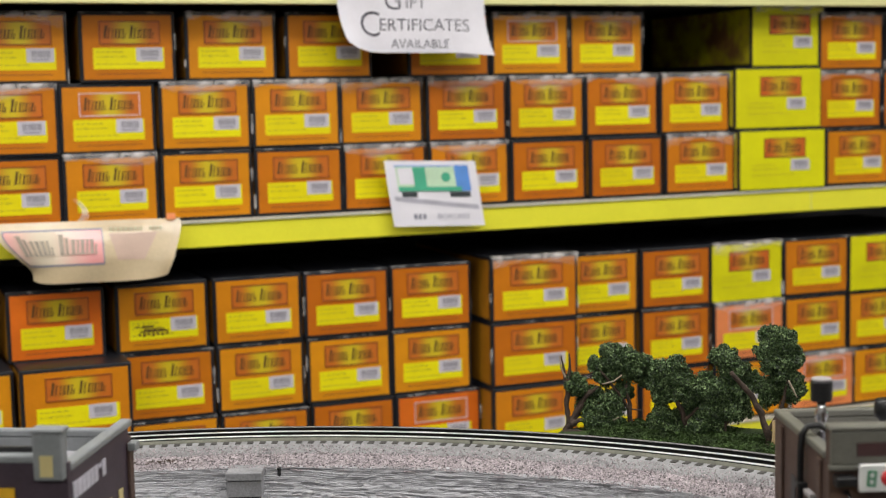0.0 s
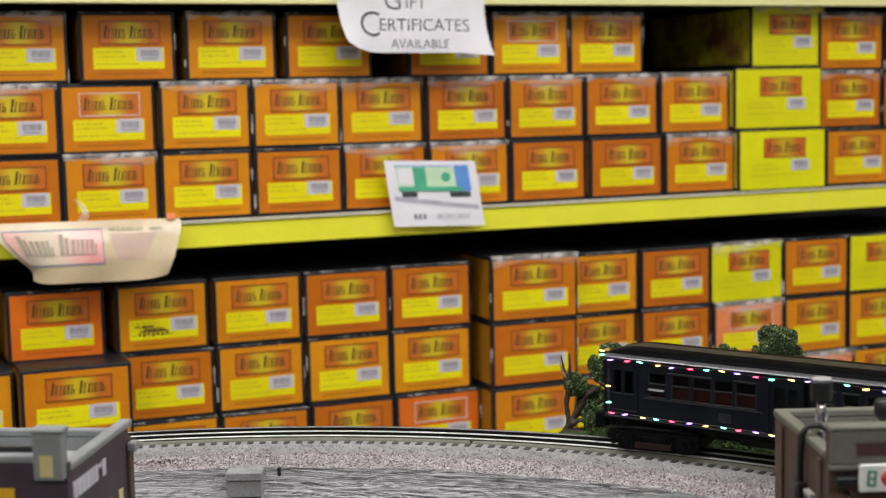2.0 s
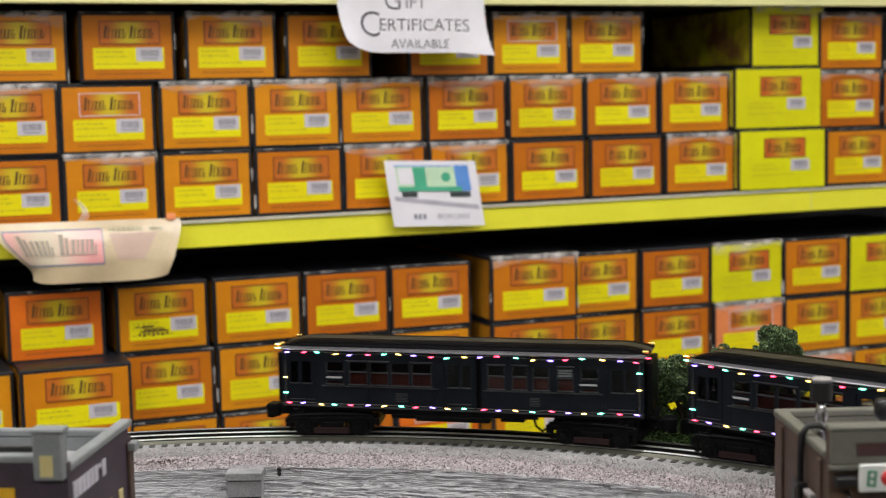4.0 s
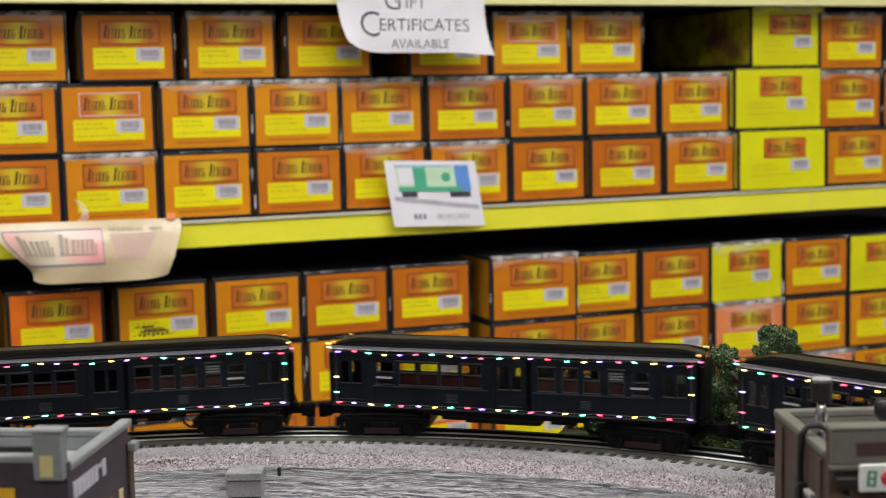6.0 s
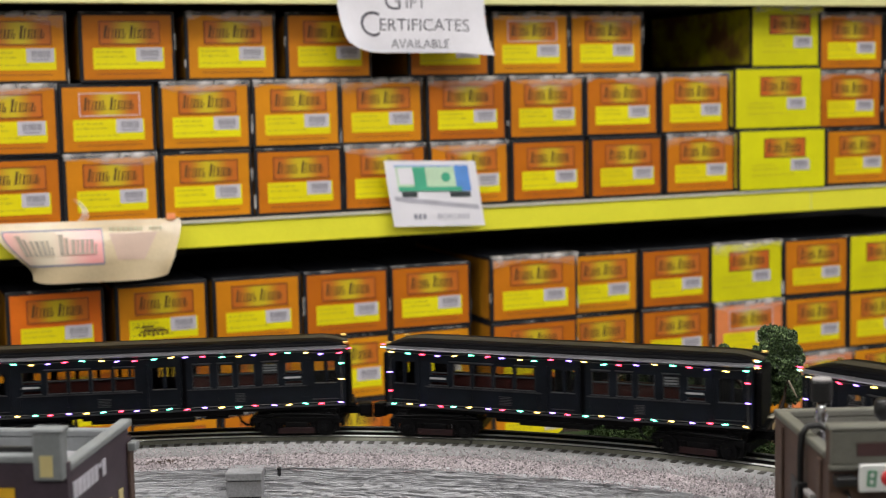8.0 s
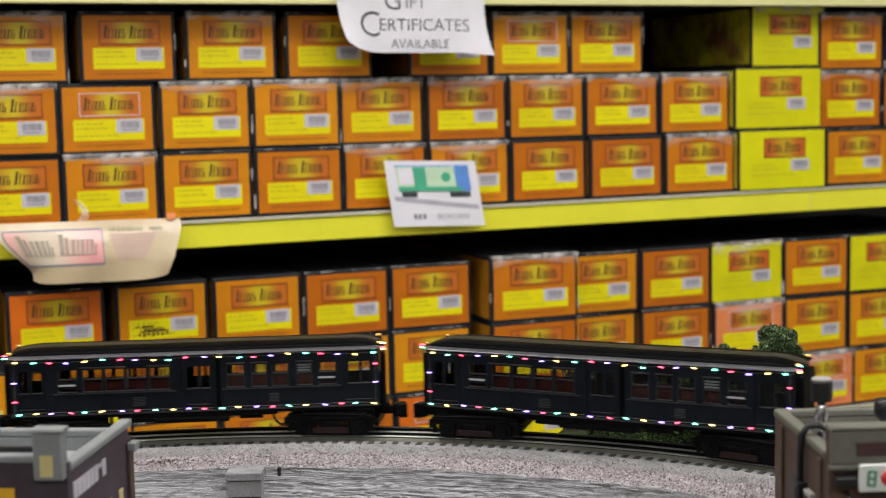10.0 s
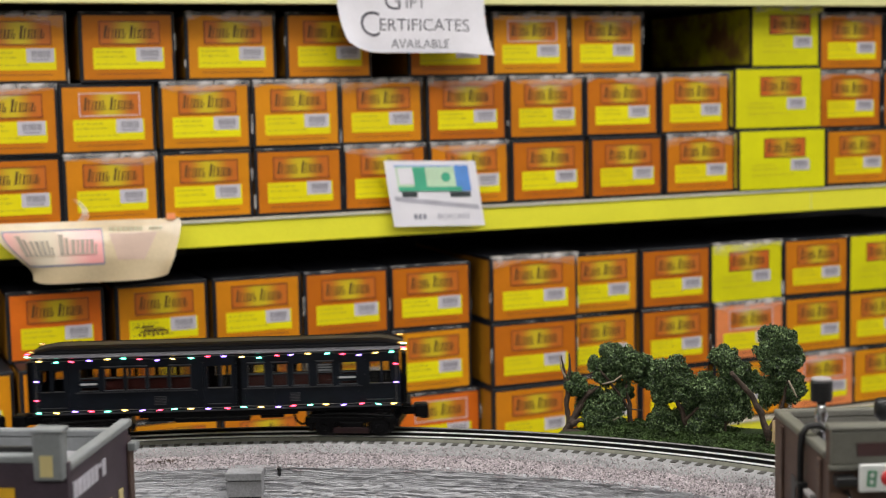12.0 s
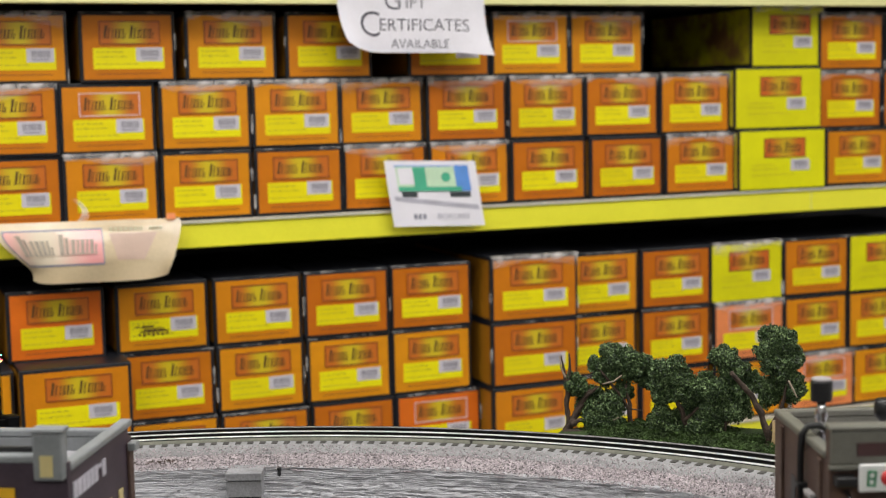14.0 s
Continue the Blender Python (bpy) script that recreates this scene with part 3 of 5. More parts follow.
for s, fl in ((-0.571, 0.5), (-0.4505, 0.3), (-0.329, 0.4), (-0.2085, 0.4), (-0.0875, 0.5), (0.034, 0.8), (0.1555, 0.8), (0.2785, 0.5), (0.400, 0.8), (0.677, 0.4), (0.80, 0), (0.925, 0)):
    train_box(s, Z_MID + ROW, film=fl, white_frame=abs(s + 0.4505) < 0.01)
train_box(0.5375, Z_MID + 0.0915, "lemon", off=0.012)
for s, fl in ((-0.571, 0), (-0.4515, 0.4), (-0.3295, 0), (-0.2075, 0.3), (-0.085, 0.4), (0.038, 0.6), (0.160, 0), (0.283, 0.3), (0.4075, 0.6), (0.694, 0), (0.818, 0), (0.94, 0)):
    train_box(s, Z_MID, film=fl)
train_box(0.5430, Z_MID, "lemon", off=0.014)
ROW2 = 0.0895
for k, ss in enumerate(((-0.505, -0.3845, -0.263, -0.1395, 0.241, 0.365, 0.490, 0.745, 0.87), (-0.3885, -0.265, -0.1445, -0.022, 0.241, 0.365, 0.6175, 0.738, 0.86), (-0.393, -0.2685, -0.145, -0.0215, 0.241, 0.365, 0.6165, 0.865))):
    for s in ss:
        train_box(s, Z_LOW + k * ROW2, film=rnd_box.choice((0, 0, 0.3)), picture=(k == 2 and abs(s + 0.393) < 0.01))
train_box(-0.015, Z_LOW, "rust_w", film=0.3, white_frame=True, lift=0.0)
train_box(0.628, Z_LOW, "red", film=0.9, white_frame=True)
train_box(0.4915, Z_LOW + ROW2, "red_w", film=0.9, white_frame=True)
train_box(0.491, Z_LOW + 2 * ROW2, "lemon_s", film=0.7)
train_box(0.7415, Z_LOW + 2 * ROW2, "lemon_s")
train_box(-0.514, Z_LOW + ROW2, "big", off=0.06, film=0.0)
train_box(-0.645, Z_LOW + ROW2, off=0.045)
train_box(-0.5275, Z_LOW + 2 * ROW2, "rust")
for k in range(3):
    train_box(0.1195, Z_LOW + k * 0.0915, "big", off=0.032, film=0.4 if k == 2 else 0)


def film_flap():
    """Loose film curling off the lower corner of one box."""
    bm = bmesh.new()
    rows = []
    for i in range(9):
        a = i / 8
        ang = a * 2.6
        c = Vector((-0.047 + 0.014 * math.sin(ang) * 0.9, -0.003 - 0.007 * (1 - math.cos(ang)) * 0.5, 0.034 - 0.030 * a))
        rows.append([bm.verts.new(c + Vector((-0.004, 0.001, 0.004 * a))), bm.verts.new(c + Vector((0.004, -0.001, -0.002 * a)))])
    for p, q in zip(rows, rows[1:]):
        bm.faces.new((p[0], p[1], q[1], q[0]))
    ob = mesh_ob("film_flap", bm, M["film"], True)
    ob.matrix_basis = SHELF @ pose(-0.4515, -0.004, Z_MID)
    tagged(ob, "loose curl of clear shrink film on a box", "film")


film_flap()


# ================= paper signs on the shelf =================
def sheet_bm(w, h, nx, nz, bend, area_uv=(-0.5, 0.5, 0.0, 1.0), proud=0.0, cut=None):
    """Thin curled sheet, front towards -y, origin at its top middle; bend(u, v) gives (dx, dy, dz). area_uv takes a patch of it, proud lifts it."""
    bm = bmesh.new()
    u0, u1, v0, v1 = area_uv
    for back in (0, 1):
        grid = []
        for j in range(nz + 1):
            row = []
            for i in range(nx + 1):
                u, v = u0 + (u1 - u0) * i / nx, v0 + (v1 - v0) * j / nz
                if cut:
                    u = cut(u, v)
                d = bend(u, v)
                row.append(bm.verts.new((u * w + d[0], d[1] - proud + back * 0.0004, -v * h + d[2])))
            grid.append(row)
        for j in range(nz):
            for i in range(nx):
                f = (grid[j][i], grid[j + 1][i], grid[j + 1][i + 1], grid[j][i + 1])
                bm.faces.new(f[::-1] if back else f)
    return bm


def laid_on(bm, w, h, bend, proud):
    """Wrap flat lettering (x across, z down from 0) on to a curled sheet."""
    for v in bm.verts:
        d = bend(v.co.x / w, -v.co.z / h)
        v.co = Vector((v.co.x + d[0], d[1] - proud, v.co.z + d[2]))
    return bm


def gift_sign():
    t = empty("paper_sign", SHELF @ pose(-0.060, -0.048, 1.572, -1, 0.6, 0.5), "curled white paper sign taped to the shelf edge", "sign")
    w, h = 0.206, 0.121

    def bend(u, v):
        low = max(0.0, v - 0.5) / 0.5
        left = max(0.0, -u - 0.22) / 0.28
        right = max(0.0, u - 0.3) / 0.2
        return (0.010 * low * left + 0.010 * right * low * low, -0.014 * low * low * (left + right * 0.6) - 0.003 * math.sin(u * 5) * v, 0.013 * left * left * low * low - 0.004 * right * low)
    part("sheet", sheet_bm(w, h, 28, 18, bend), M["paper"], t, smooth=True)
    up = Matrix.Rotation(radians(90), 4, "X")
    for words, size, x, z, mat in (("G", 0.036, -0.027, -0.0655, "ink_blue"), ("IFT", 0.023, 0.0045, -0.0635, "ink_blue"), ("C", 0.048, -0.060, -0.1005, "ink_blue"), ("ERTIFICATES", 0.0225, 0.016, -0.0925, "ink_blue"), ("AVAILABLE", 0.0165, 0.010, -0.1150, "ink_blue")):
        bm = laid_on(text_bm(words, size, pose(x, 0, z) @ up), w, h, bend, 0.0008)
        part("lettering", bm, M[mat], t, "grey printed lettering")


def boxcar_card():
    t = empty("shelf_card", SHELF @ pose(-0.0265, -0.032, 1.2200, -7, 2.2, 1), "white card with a printed green boxcar picture", "card")
    part("card", sheet_bm(0.133, 0.088, 8, 6, lambda u, v: (0.012 * (v - 0.5), 0, 0)), M["paper"], t, m=pose(0, 0, 0.088))
    y = -0.0004

    def flat(nm, x0, x1, z0, z1, mat, dy=0.0):
        bm = box(x0, x1, y - 0.0003 - dy, y - dy, z0, z1)
        for v in bm.verts:
            v.co.x += 0.012 * (0.5 - v.co.z / 0.088)
            v.co.z += -0.10 * v.co.x if mat == "p_grey" else 0
        part(nm, bm, M[mat], t)
    flat("picture", -0.052, 0.050, 0.047, 0.080, "p_lime")
    flat("picture", -0.050, -0.028, 0.056, 0.078, "paper", 0.0004)
    flat("picture", -0.028, -0.010, 0.047, 0.079, "p_green", 0.0004)
    flat("picture", -0.052, 0.040, 0.047, 0.053, "p_green", 0.0007)
    part("picture", rod((0.016, y - 0.0010, 0.066), (0.016, y - 0.0004, 0.066), 0.0065, sides=20), M["p_green"], t)
    flat("picture", 0.033, 0.054, 0.047, 0.082, "p_blue", 0.0004)
    flat("picture", -0.055, 0.030, 0.0800, 0.0815, "p_blue", 0.0002)
    flat("picture", -0.048, -0.026, 0.0390, 0.0460, "p_dark")
    flat("picture", 0.022, 0.052, 0.0390, 0.0460, "p_dark")
    flat("picture", -0.060, 0.062, 0.0285, 0.0345, "p_grey")
    for k in range(3):
        flat("bar", -0.036 + k * 0.0065, -0.0315 + k * 0.0065, 0.0095, 0.0165, "ink_pale")
    up = Matrix.Rotation(radians(90), 4, "X")
    part("lettering", text_bm("BOXCARS", 0.0105, pose(0.026, y - 0.0003, 0.0095) @ up), M["ink_pale"], t, "grey printed lettering")


def freight_tag():
    t = empty("shelf_tag", SHELF @ pose(-0.484, -0.024, 1.2505, -8, 1.0, 0), "glossy cream folded paper shelf tag with pink plate", "tag")
    w, h = 0.226, 0.076

    def bend(u, v):
        low = max(0.0, v - 0.62) / 0.38
        left = max(0.0, -2 * u) ** 1.8
        step = min(1.0, max(0.0, v - 0.16) / 0.74)
        fold = step * step * (3 - 2 * step)
        side = 0.040 * left * fold if u < 0 else -0.058 * u * max(0.0, v - 0.12)
        curl = 0.016 * left * fold + 0.010 * max(0.0, 2 * u - 0.5) ** 2 * v
        return (side + 0.004 * v, curl - 0.030 * (1 - (1 - v) ** 2) * 0.6 + 0.006 * low - 0.003 * math.sin(u * 9 + v * 4) * v, 0.006 * low * abs(u * 2) ** 6)
    part("sheet", sheet_bm(w, h, 30, 14, bend), M["cream"], t, smooth=True)
    for nm, uv, mt, lab, up in (("border", (-0.470, 0.060, 0.125, 0.725), "ink_pale", "mauve border line", 0.0006), ("logo_plate", (-0.462, 0.052, 0.155, 0.695), "pink", "pink logo plate", 0.0010)):
        part(nm, sheet_bm(w, h, 16, 8, bend, uv, up), M[mt], t, lab, smooth=True)
    bm = marks_bm(0.100, 0.0235)
    for v in bm.verts:
        v.co.x -= 0.046
        v.co.z -= 0.0285
    part("logo_mark", laid_on(bm, w, h, bend, 0.0034), M["tag_ink"], t)
    bm = bmesh.new()
    for k in range(11):
        if k != 7:
            box(0.022 + k * 0.0062, 0.0265 + k * 0.0062, 0, 0.0002, -0.014, -0.009, bm)
    part("print", laid_on(bm, w, h, bend, 0.0007), M["faint"], t, "faint printed bars")
    part("print", sheet_bm(w, h, 10, 8, bend, (0.10, 0.36, 0.22, 0.66), 0.0006, lambda u, v: 0.22 + (u - 0.22) * (1.25 - v * 0.9)), M["mauve"], t, "mauve printed patch", smooth=True)
    part("tape", box(-0.005, 0.006, -0.002, -0.001, -0.004, 0.004, bevel=0.0004), M["pink_orange"], t, "scrap of orange tape", m=pose(0.100, -0.002, 0.002, -8, 4, 0))


gift_sign()
boxcar_card()
freight_tag()


# ================= layout table, ballast, rock wall =================
def layout():
    t = empty("layout_table", Matrix.Identity(4), "model railway table with black edge on wooden legs", "table")
    prof = [(0.002, LOW_Z - 0.03), (R_OUT + 0.028, LOW_Z - 0.03), (R_OUT + 0.028, GROUND_Z - 0.004), (R_IN - 0.058, GROUND_Z - 0.004), (R_IN - 0.058, LOW_Z), (0.002, LOW_Z)]
    part("tabletop", ring_sweep(prof, 0, 360, 180), M["fascia"], t)
    for a in (20, 110, 200, 290):
        p = at_loop(0.55, a, 0)
        part("leg", box(p.x - 0.03, p.x + 0.03, p.y - 0.03, p.y + 0.03, 0.0, LOW_Z - 0.032, bevel=0.004), M["wood"], t, "plain wooden leg")


layout()


def ballast():
    bm = bmesh.new()
    r = random.Random(11)
    rows = []
    na, nr = 720, 10
    for i in range(na):
        a = 360 * i / na
        row = []
        for j in range(nr):
            rad = R_IN - 0.072 + j * (0.128 / (nr - 1))
            edge = (0.004 * noise.noise((a * 0.6, j * 0.3, 0)) + 0.002 * noise.noise((a * 2.3, j * 0.3, 4))) if j < 2 else 0
            z = GROUND_Z + 0.0012 * noise.noise((a * 1.7, j * 0.9, 3)) - (0.003 if j == 0 else 0)
            row.append(bm.verts.new(at_loop(rad + edge, a, z)))
        rows.append(row)
    for i in range(na):
        p, q = rows[i], rows[(i + 1) % na]
        for j in range(nr - 1):
            bm.faces.new((p[j], p[j + 1], q[j + 1], q[j]))
    bmesh.ops.recalc_face_normals(bm, faces=bm.faces[:])
    ob = mesh_ob("ballast", bm, M["gravel"])
    tagged(ob, "fine grey and pinkish stone ballast beside the track", "ballast", kind="stuff")
    verts, faces = [], []
    for k in range(9000):
        a, rad, sz = r.uniform(35, 125), R_IN - 0.0775 + 0.045 * r.random() ** 1.1, r.uniform(0.0005, 0.0013)
        c = at_loop(rad, a, GROUND_Z + 0.0002)
        b = len(verts)
        for d in ((1, 0, 0), (-0.5, 0.9, 0), (-0.6, -0.8, 0), (0.1, 0.1, 1.1)):
            verts.append((c.x + d[0] * sz * r.uniform(0.7, 1.2), c.y + d[1] * sz * r.uniform(0.7, 1.2), c.z + d[2] * sz))
        faces += [(b, b + 1, b + 3), (b + 1, b + 2, b + 3), (b + 2, b, b + 3)]
    for k in range(7000):
        a, v, sz = r.uniform(35, 125), r.random() ** 0.7, r.uniform(0.0003, 0.0009)
        c = at_loop(R_IN - 0.0150 - 0.022 * v, a, RAIL_Z - 0.0044 - 0.0030 * v)
        b = len(verts)
        for d in ((1, 0, -0.3), (-0.5, 0.9, -0.3), (-0.6, -0.8, -0.3), (0.1, 0.1, 1.0)):
            verts.append((c.x + d[0] * sz * r.uniform(0.7, 1.2), c.y + d[1] * sz * r.uniform(0.7, 1.2), c.z + d[2] * sz))
        faces += [(b, b + 1, b + 3), (b + 1, b + 2, b + 3), (b + 2, b, b + 3)]
    dark = len(faces)
    for k in range(60):
        a, rad, sz = r.gauss(96.2, 0.9), R_IN - 0.050 + r.gauss(0, 0.004), r.uniform(0.0006, 0.0015)
        c = at_loop(rad, a, GROUND_Z + 0.0004)
        b = len(verts)
        for d in ((1, 0, 0), (-0.5, 0.9, 0), (-0.6, -0.8, 0), (0.1, 0.1, 0.9)):
            verts.append((c.x + d[0] * sz * r.uniform(0.7, 1.6), c.y + d[1] * sz * r.uniform(0.7, 1.2), c.z + d[2] * sz))
        faces += [(b, b + 1, b + 3), (b + 1, b + 2, b + 3), (b + 2, b, b + 3)]
    me = bpy.data.meshes.new("loose_stones")
    me.from_pydata(verts, [], faces)
    me.materials.append(M["gravel"])
    me.materials.append(M["bark"])
    for poly in me.polygons[dark:]:
        poly.material_index = 1
    ob = new("loose_stones", me)
    tagged(ob, "loose grey stone grains on the ballast", "ballast", kind="stuff")


ballast()


def rock_wall():
    bm = bmesh.new()
    na, nz = 1150, 200
    rows = []
    top = GROUND_Z - 0.0008
    high = top - LOW_Z + 0.005
    for i in range(na + 1):
        a = 28 + 104 * i / na
        arc = radians(a) * R_IN
        row = []
        for j in range(nz + 1):
            v = (j / nz) ** 1.7
            z = top - v * high
            warp = 0.010 * noise.noise((arc * 4, z * 6, 1.0)) + 0.0022 * noise.noise((arc * 16, z * 40, 4.0))
            lay = (z + warp) * 760 + 1.2 * noise.noise((arc * 5, z * 70, 12.0))
            n = math.floor(lay)
            f = lay - n
            shelf = noise.noise((n * 7.31, arc * 22, 5.0)) * 0.0010
            crack = math.exp(-(f / 0.12) ** 2) + math.exp(-((1 - f) / 0.12) ** 2)
            deep = 0.0042 * max(0.0, 0.22 + 1.1 * noise.noise((arc * 16, n * 3.7, 8.0)) + 0.55 * noise.noise((arc * 75, n * 5.1, 3.0)))
            rough = noise.noise((arc * 120, z * 300, 2.0))
            rad = R_IN - 0.0715 - v * 0.052 + shelf + crack * deep + 0.0009 * rough + 0.0007 * noise.noise((arc * 50, z * 130, 3.0))
            if j == 0:
                rad = R_IN - 0.066
            lift = 0.0022 * noise.noise((arc * 26, 0, 9)) * max(0, 1 - j / 8)
            row.append(bm.verts.new(at_loop(rad, a, z + lift)))
        rows.append(row)
    for p, q in zip(rows, rows[1:]):
        for j in range(nz):
            bm.faces.new((p[j], q[j], q[j + 1], p[j + 1]))
    ob = mesh_ob("rock_wall", bm, M["rock"], False)
    tagged(ob, "layered light grey plaster rock retaining wall", "rock wall", kind="structure")


rock_wall()
notch = at_loop(R_IN - 0.0735, 87.35, GROUND_Z - 0.004)
tagged(mesh_ob("wall_notch", lathe([(0.0006, -0.004), (0.0016, -0.002), (0.0013, 0.001), (0.0018, 0.003), (0.0007, 0.0045)], 9), M["rubber"]), "small dark break in the rock wall", "notch", kind="structure").location = notch


def buttress():
    m = Matrix.Translation(at_loop(R_IN - 0.083, 89.75, 0)) @ pose(0, 0, 0, 0, 0, -0.2)
    t = empty("buttress", m @ pose(0, 0, LOW_Z), "grey cast stone buttress against the rock wall", "buttress")
    h = GROUND_Z - LOW_Z
    bm = box(-0.0142, 0.0142, -0.0108, 0.016, h - 0.0058, h + 0.0005, bevel=0.0008)
    part("core", box(-0.0128, 0.0128, -0.0085, 0.018, 0.0, h - 0.0060), M["rubber"], t)
    part("cap", bm, M["buttress"], t)
    z = h - 0.0066
    k = 0
    while z > 0.004:
        part("block", box(-0.0138, 0.0138, -0.010 - 0.0006 * (k % 2), 0.018, max(0.0, z - 0.0125), z, bevel=0.0006), M["buttress"], t)
        z -= 0.0134
        k += 1


buttress()


# ================= track =================
def track():
    t = empty("railway_track", Matrix.Identity(4), "curved three-rail model track on grey roadbed", "track")
    g, top, mid = GROUND_Z - 0.001, RAIL_Z - 0.0044, RAIL_Z - 0.0036
    prof = [(R_IN - 0.033, g), (R_IN - 0.029, g + 0.0018), (R_IN - 0.0145, top), (R_OUT + 0.0125, top), (R_OUT + 0.0225, g + 0.002), (R_OUT + 0.025, g)]
    part("roadbed", ring_sweep(prof, 0, 360, 360), M["roadbed"], t)
    part("bed", ring_sweep([(R_IN + 0.0006, top), (R_OUT + 0.0040, top), (R_OUT + 0.0040, mid), (R_IN + 0.0006, mid)], 0, 360, 360), M["bed_black"], t, "black bed between the rails")
    for r, nm in ((R_IN, "rail"), (R_MID, "rail"), (R_OUT, "rail")):
        z = RAIL_Z
        foot = [(r - 0.0034, top - 0.0002), (r + 0.0005, top - 0.0002), (r + 0.0005, z - 0.0016), (r - 0.0012, z - 0.0018), (r - 0.0028, top + 0.0008)]
        if r == R_IN:
            part("rail_foot", ring_sweep(foot, 0, 360, 360), M["olive"], t, "olive grey rail foot")
        arc = [(r + 0.0015 * math.cos(radians(q)), z - 0.0009 + 0.0009 * math.sin(radians(q))) for q in range(0, 181, 20)]
        part(nm, ring_sweep(arc + [(r - 0.0012, z - 0.0011), (r + 0.0012, z - 0.0011)], 0, 360, 360), M["rail_far"] if r == R_OUT else M["rail"], t, "shiny nickel rail head", smooth=True)
        part("rail_web", ring_sweep([(r - 0.0012, z - 0.0011), (r - 0.0012, top), (r + 0.0012, top), (r + 0.0012, z - 0.0011)], 0, 360, 360), M["bed_black"], t, "dark rail web")
    tie = box(-0.0128, -0.0052, -0.0025, 0.0025, -0.0012, 0.0007, bevel=0.0005)
    me = bpy.data.meshes.new("tie")
    tie.to_mesh(me)
    tie.free()
    me.materials.append(M["tie"])
    n = 419
    rest = bmesh.new()
    for k in range(n):
        a = 360 * k / n
        m = Matrix.Translation(at_loop(R_IN, a, top)) @ pose(0, 0, 0, 0, 0, a)
        if 20 < a < 150:
            part("tie", me, None, t, m=m)
        else:
            b = bmesh.new()
            b.from_mesh(me)
            b.transform(m)
            b2 = bpy.data.meshes.new("x")
            b.to_mesh(b2)
            b.free()
            rest.from_mesh(b2)
            bpy.data.meshes.remove(b2)
    ob = part("ties", rest, M["tie"], t)
    ob["kind"] = "stuff"
    part("joint", box(-0.0030, 0.0002, -0.0009, 0.0009, -0.0036, 0.0), M["tie"], t, m=Matrix.Translation(at_loop(R_IN - 0.0002, 74.6, RAIL_Z - 0.0008)) @ pose(0, 0, 0, 0, 0, 74.6))


track()


# ================= trees and turf =================
def turf():
    bm = bmesh.new()
    na, nr, rows = 80, 14, []
    for i in range(na + 1):
        a = 42 + 28 * i / na
        row = []
        for j in range(nr + 1):
            v = j / nr
            endf = min(1, (i / 14), ((na - i) / 14))
            rad = R_OUT + 0.022 + v * 0.066 * (0.35 + 0.65 * endf)
            z = GROUND_Z + 0.0005 + 0.005 * math.sin(min(1, v * 1.6) * 1.57) * endf + 0.004 * endf * noise.noise((a * 0.5, v * 2, 0)) * min(1, v * 3)
            row.append(bm.verts.new(at_loop(rad, a, z)))
        rows.append(row)
    low = []
    for p, q in zip(rows, rows[1:]):
        for j in range(nr):
            bm.faces.new((p[j], p[j + 1], q[j + 1], q[j]))
    bmesh.ops.recalc_face_normals(bm, faces=bm.faces[:])
    ext = bmesh.ops.extrude_face_region(bm, geom=bm.faces[:])
    for v in ext["geom"]:
        if isinstance(v, bmesh.types.BMVert):
            v.co.z = GROUND_Z - 0.075
    bmesh.ops.recalc_face_normals(bm, faces=bm.faces[:])
    ob = mesh_ob("turf_mound", bm, M["turf"], False)
    tagged(ob, "low mound of green model turf behind the track", "ground", kind="structure")
    r = random.Random(4)
    verts, faces = [], []
    for k in range(9000):
        a, v = r.uniform(44, 68), r.random()
        c = at_loop(R_OUT + 0.023 + v * 0.055, a, GROUND_Z + 0.001 + 0.005 * math.sin(min(1, v * 1.6) * 1.57))
        sz = r.uniform(0.001, 0.0028)
        b = len(verts)
        d1 = Vector((r.uniform(-1, 1), r.uniform(-1, 1), r.uniform(-0.2, 0.6))) * sz
        d2 = Vector((r.uniform(-1, 1), r.uniform(-1, 1), r.uniform(0.2, 1.2))) * sz
        verts += [tuple(c - d1), tuple(c + d1), tuple(c + d2)]
        faces.append((b, b + 1, b + 2))
    me = bpy.data.meshes.new("turf_tufts")
    me.from_pydata(verts, [], faces)
    me.materials.append(M["turf"])
    tagged(new("turf_tufts", me), "loose green turf tufts on the mound", "turf", kind="stuff")


turf()


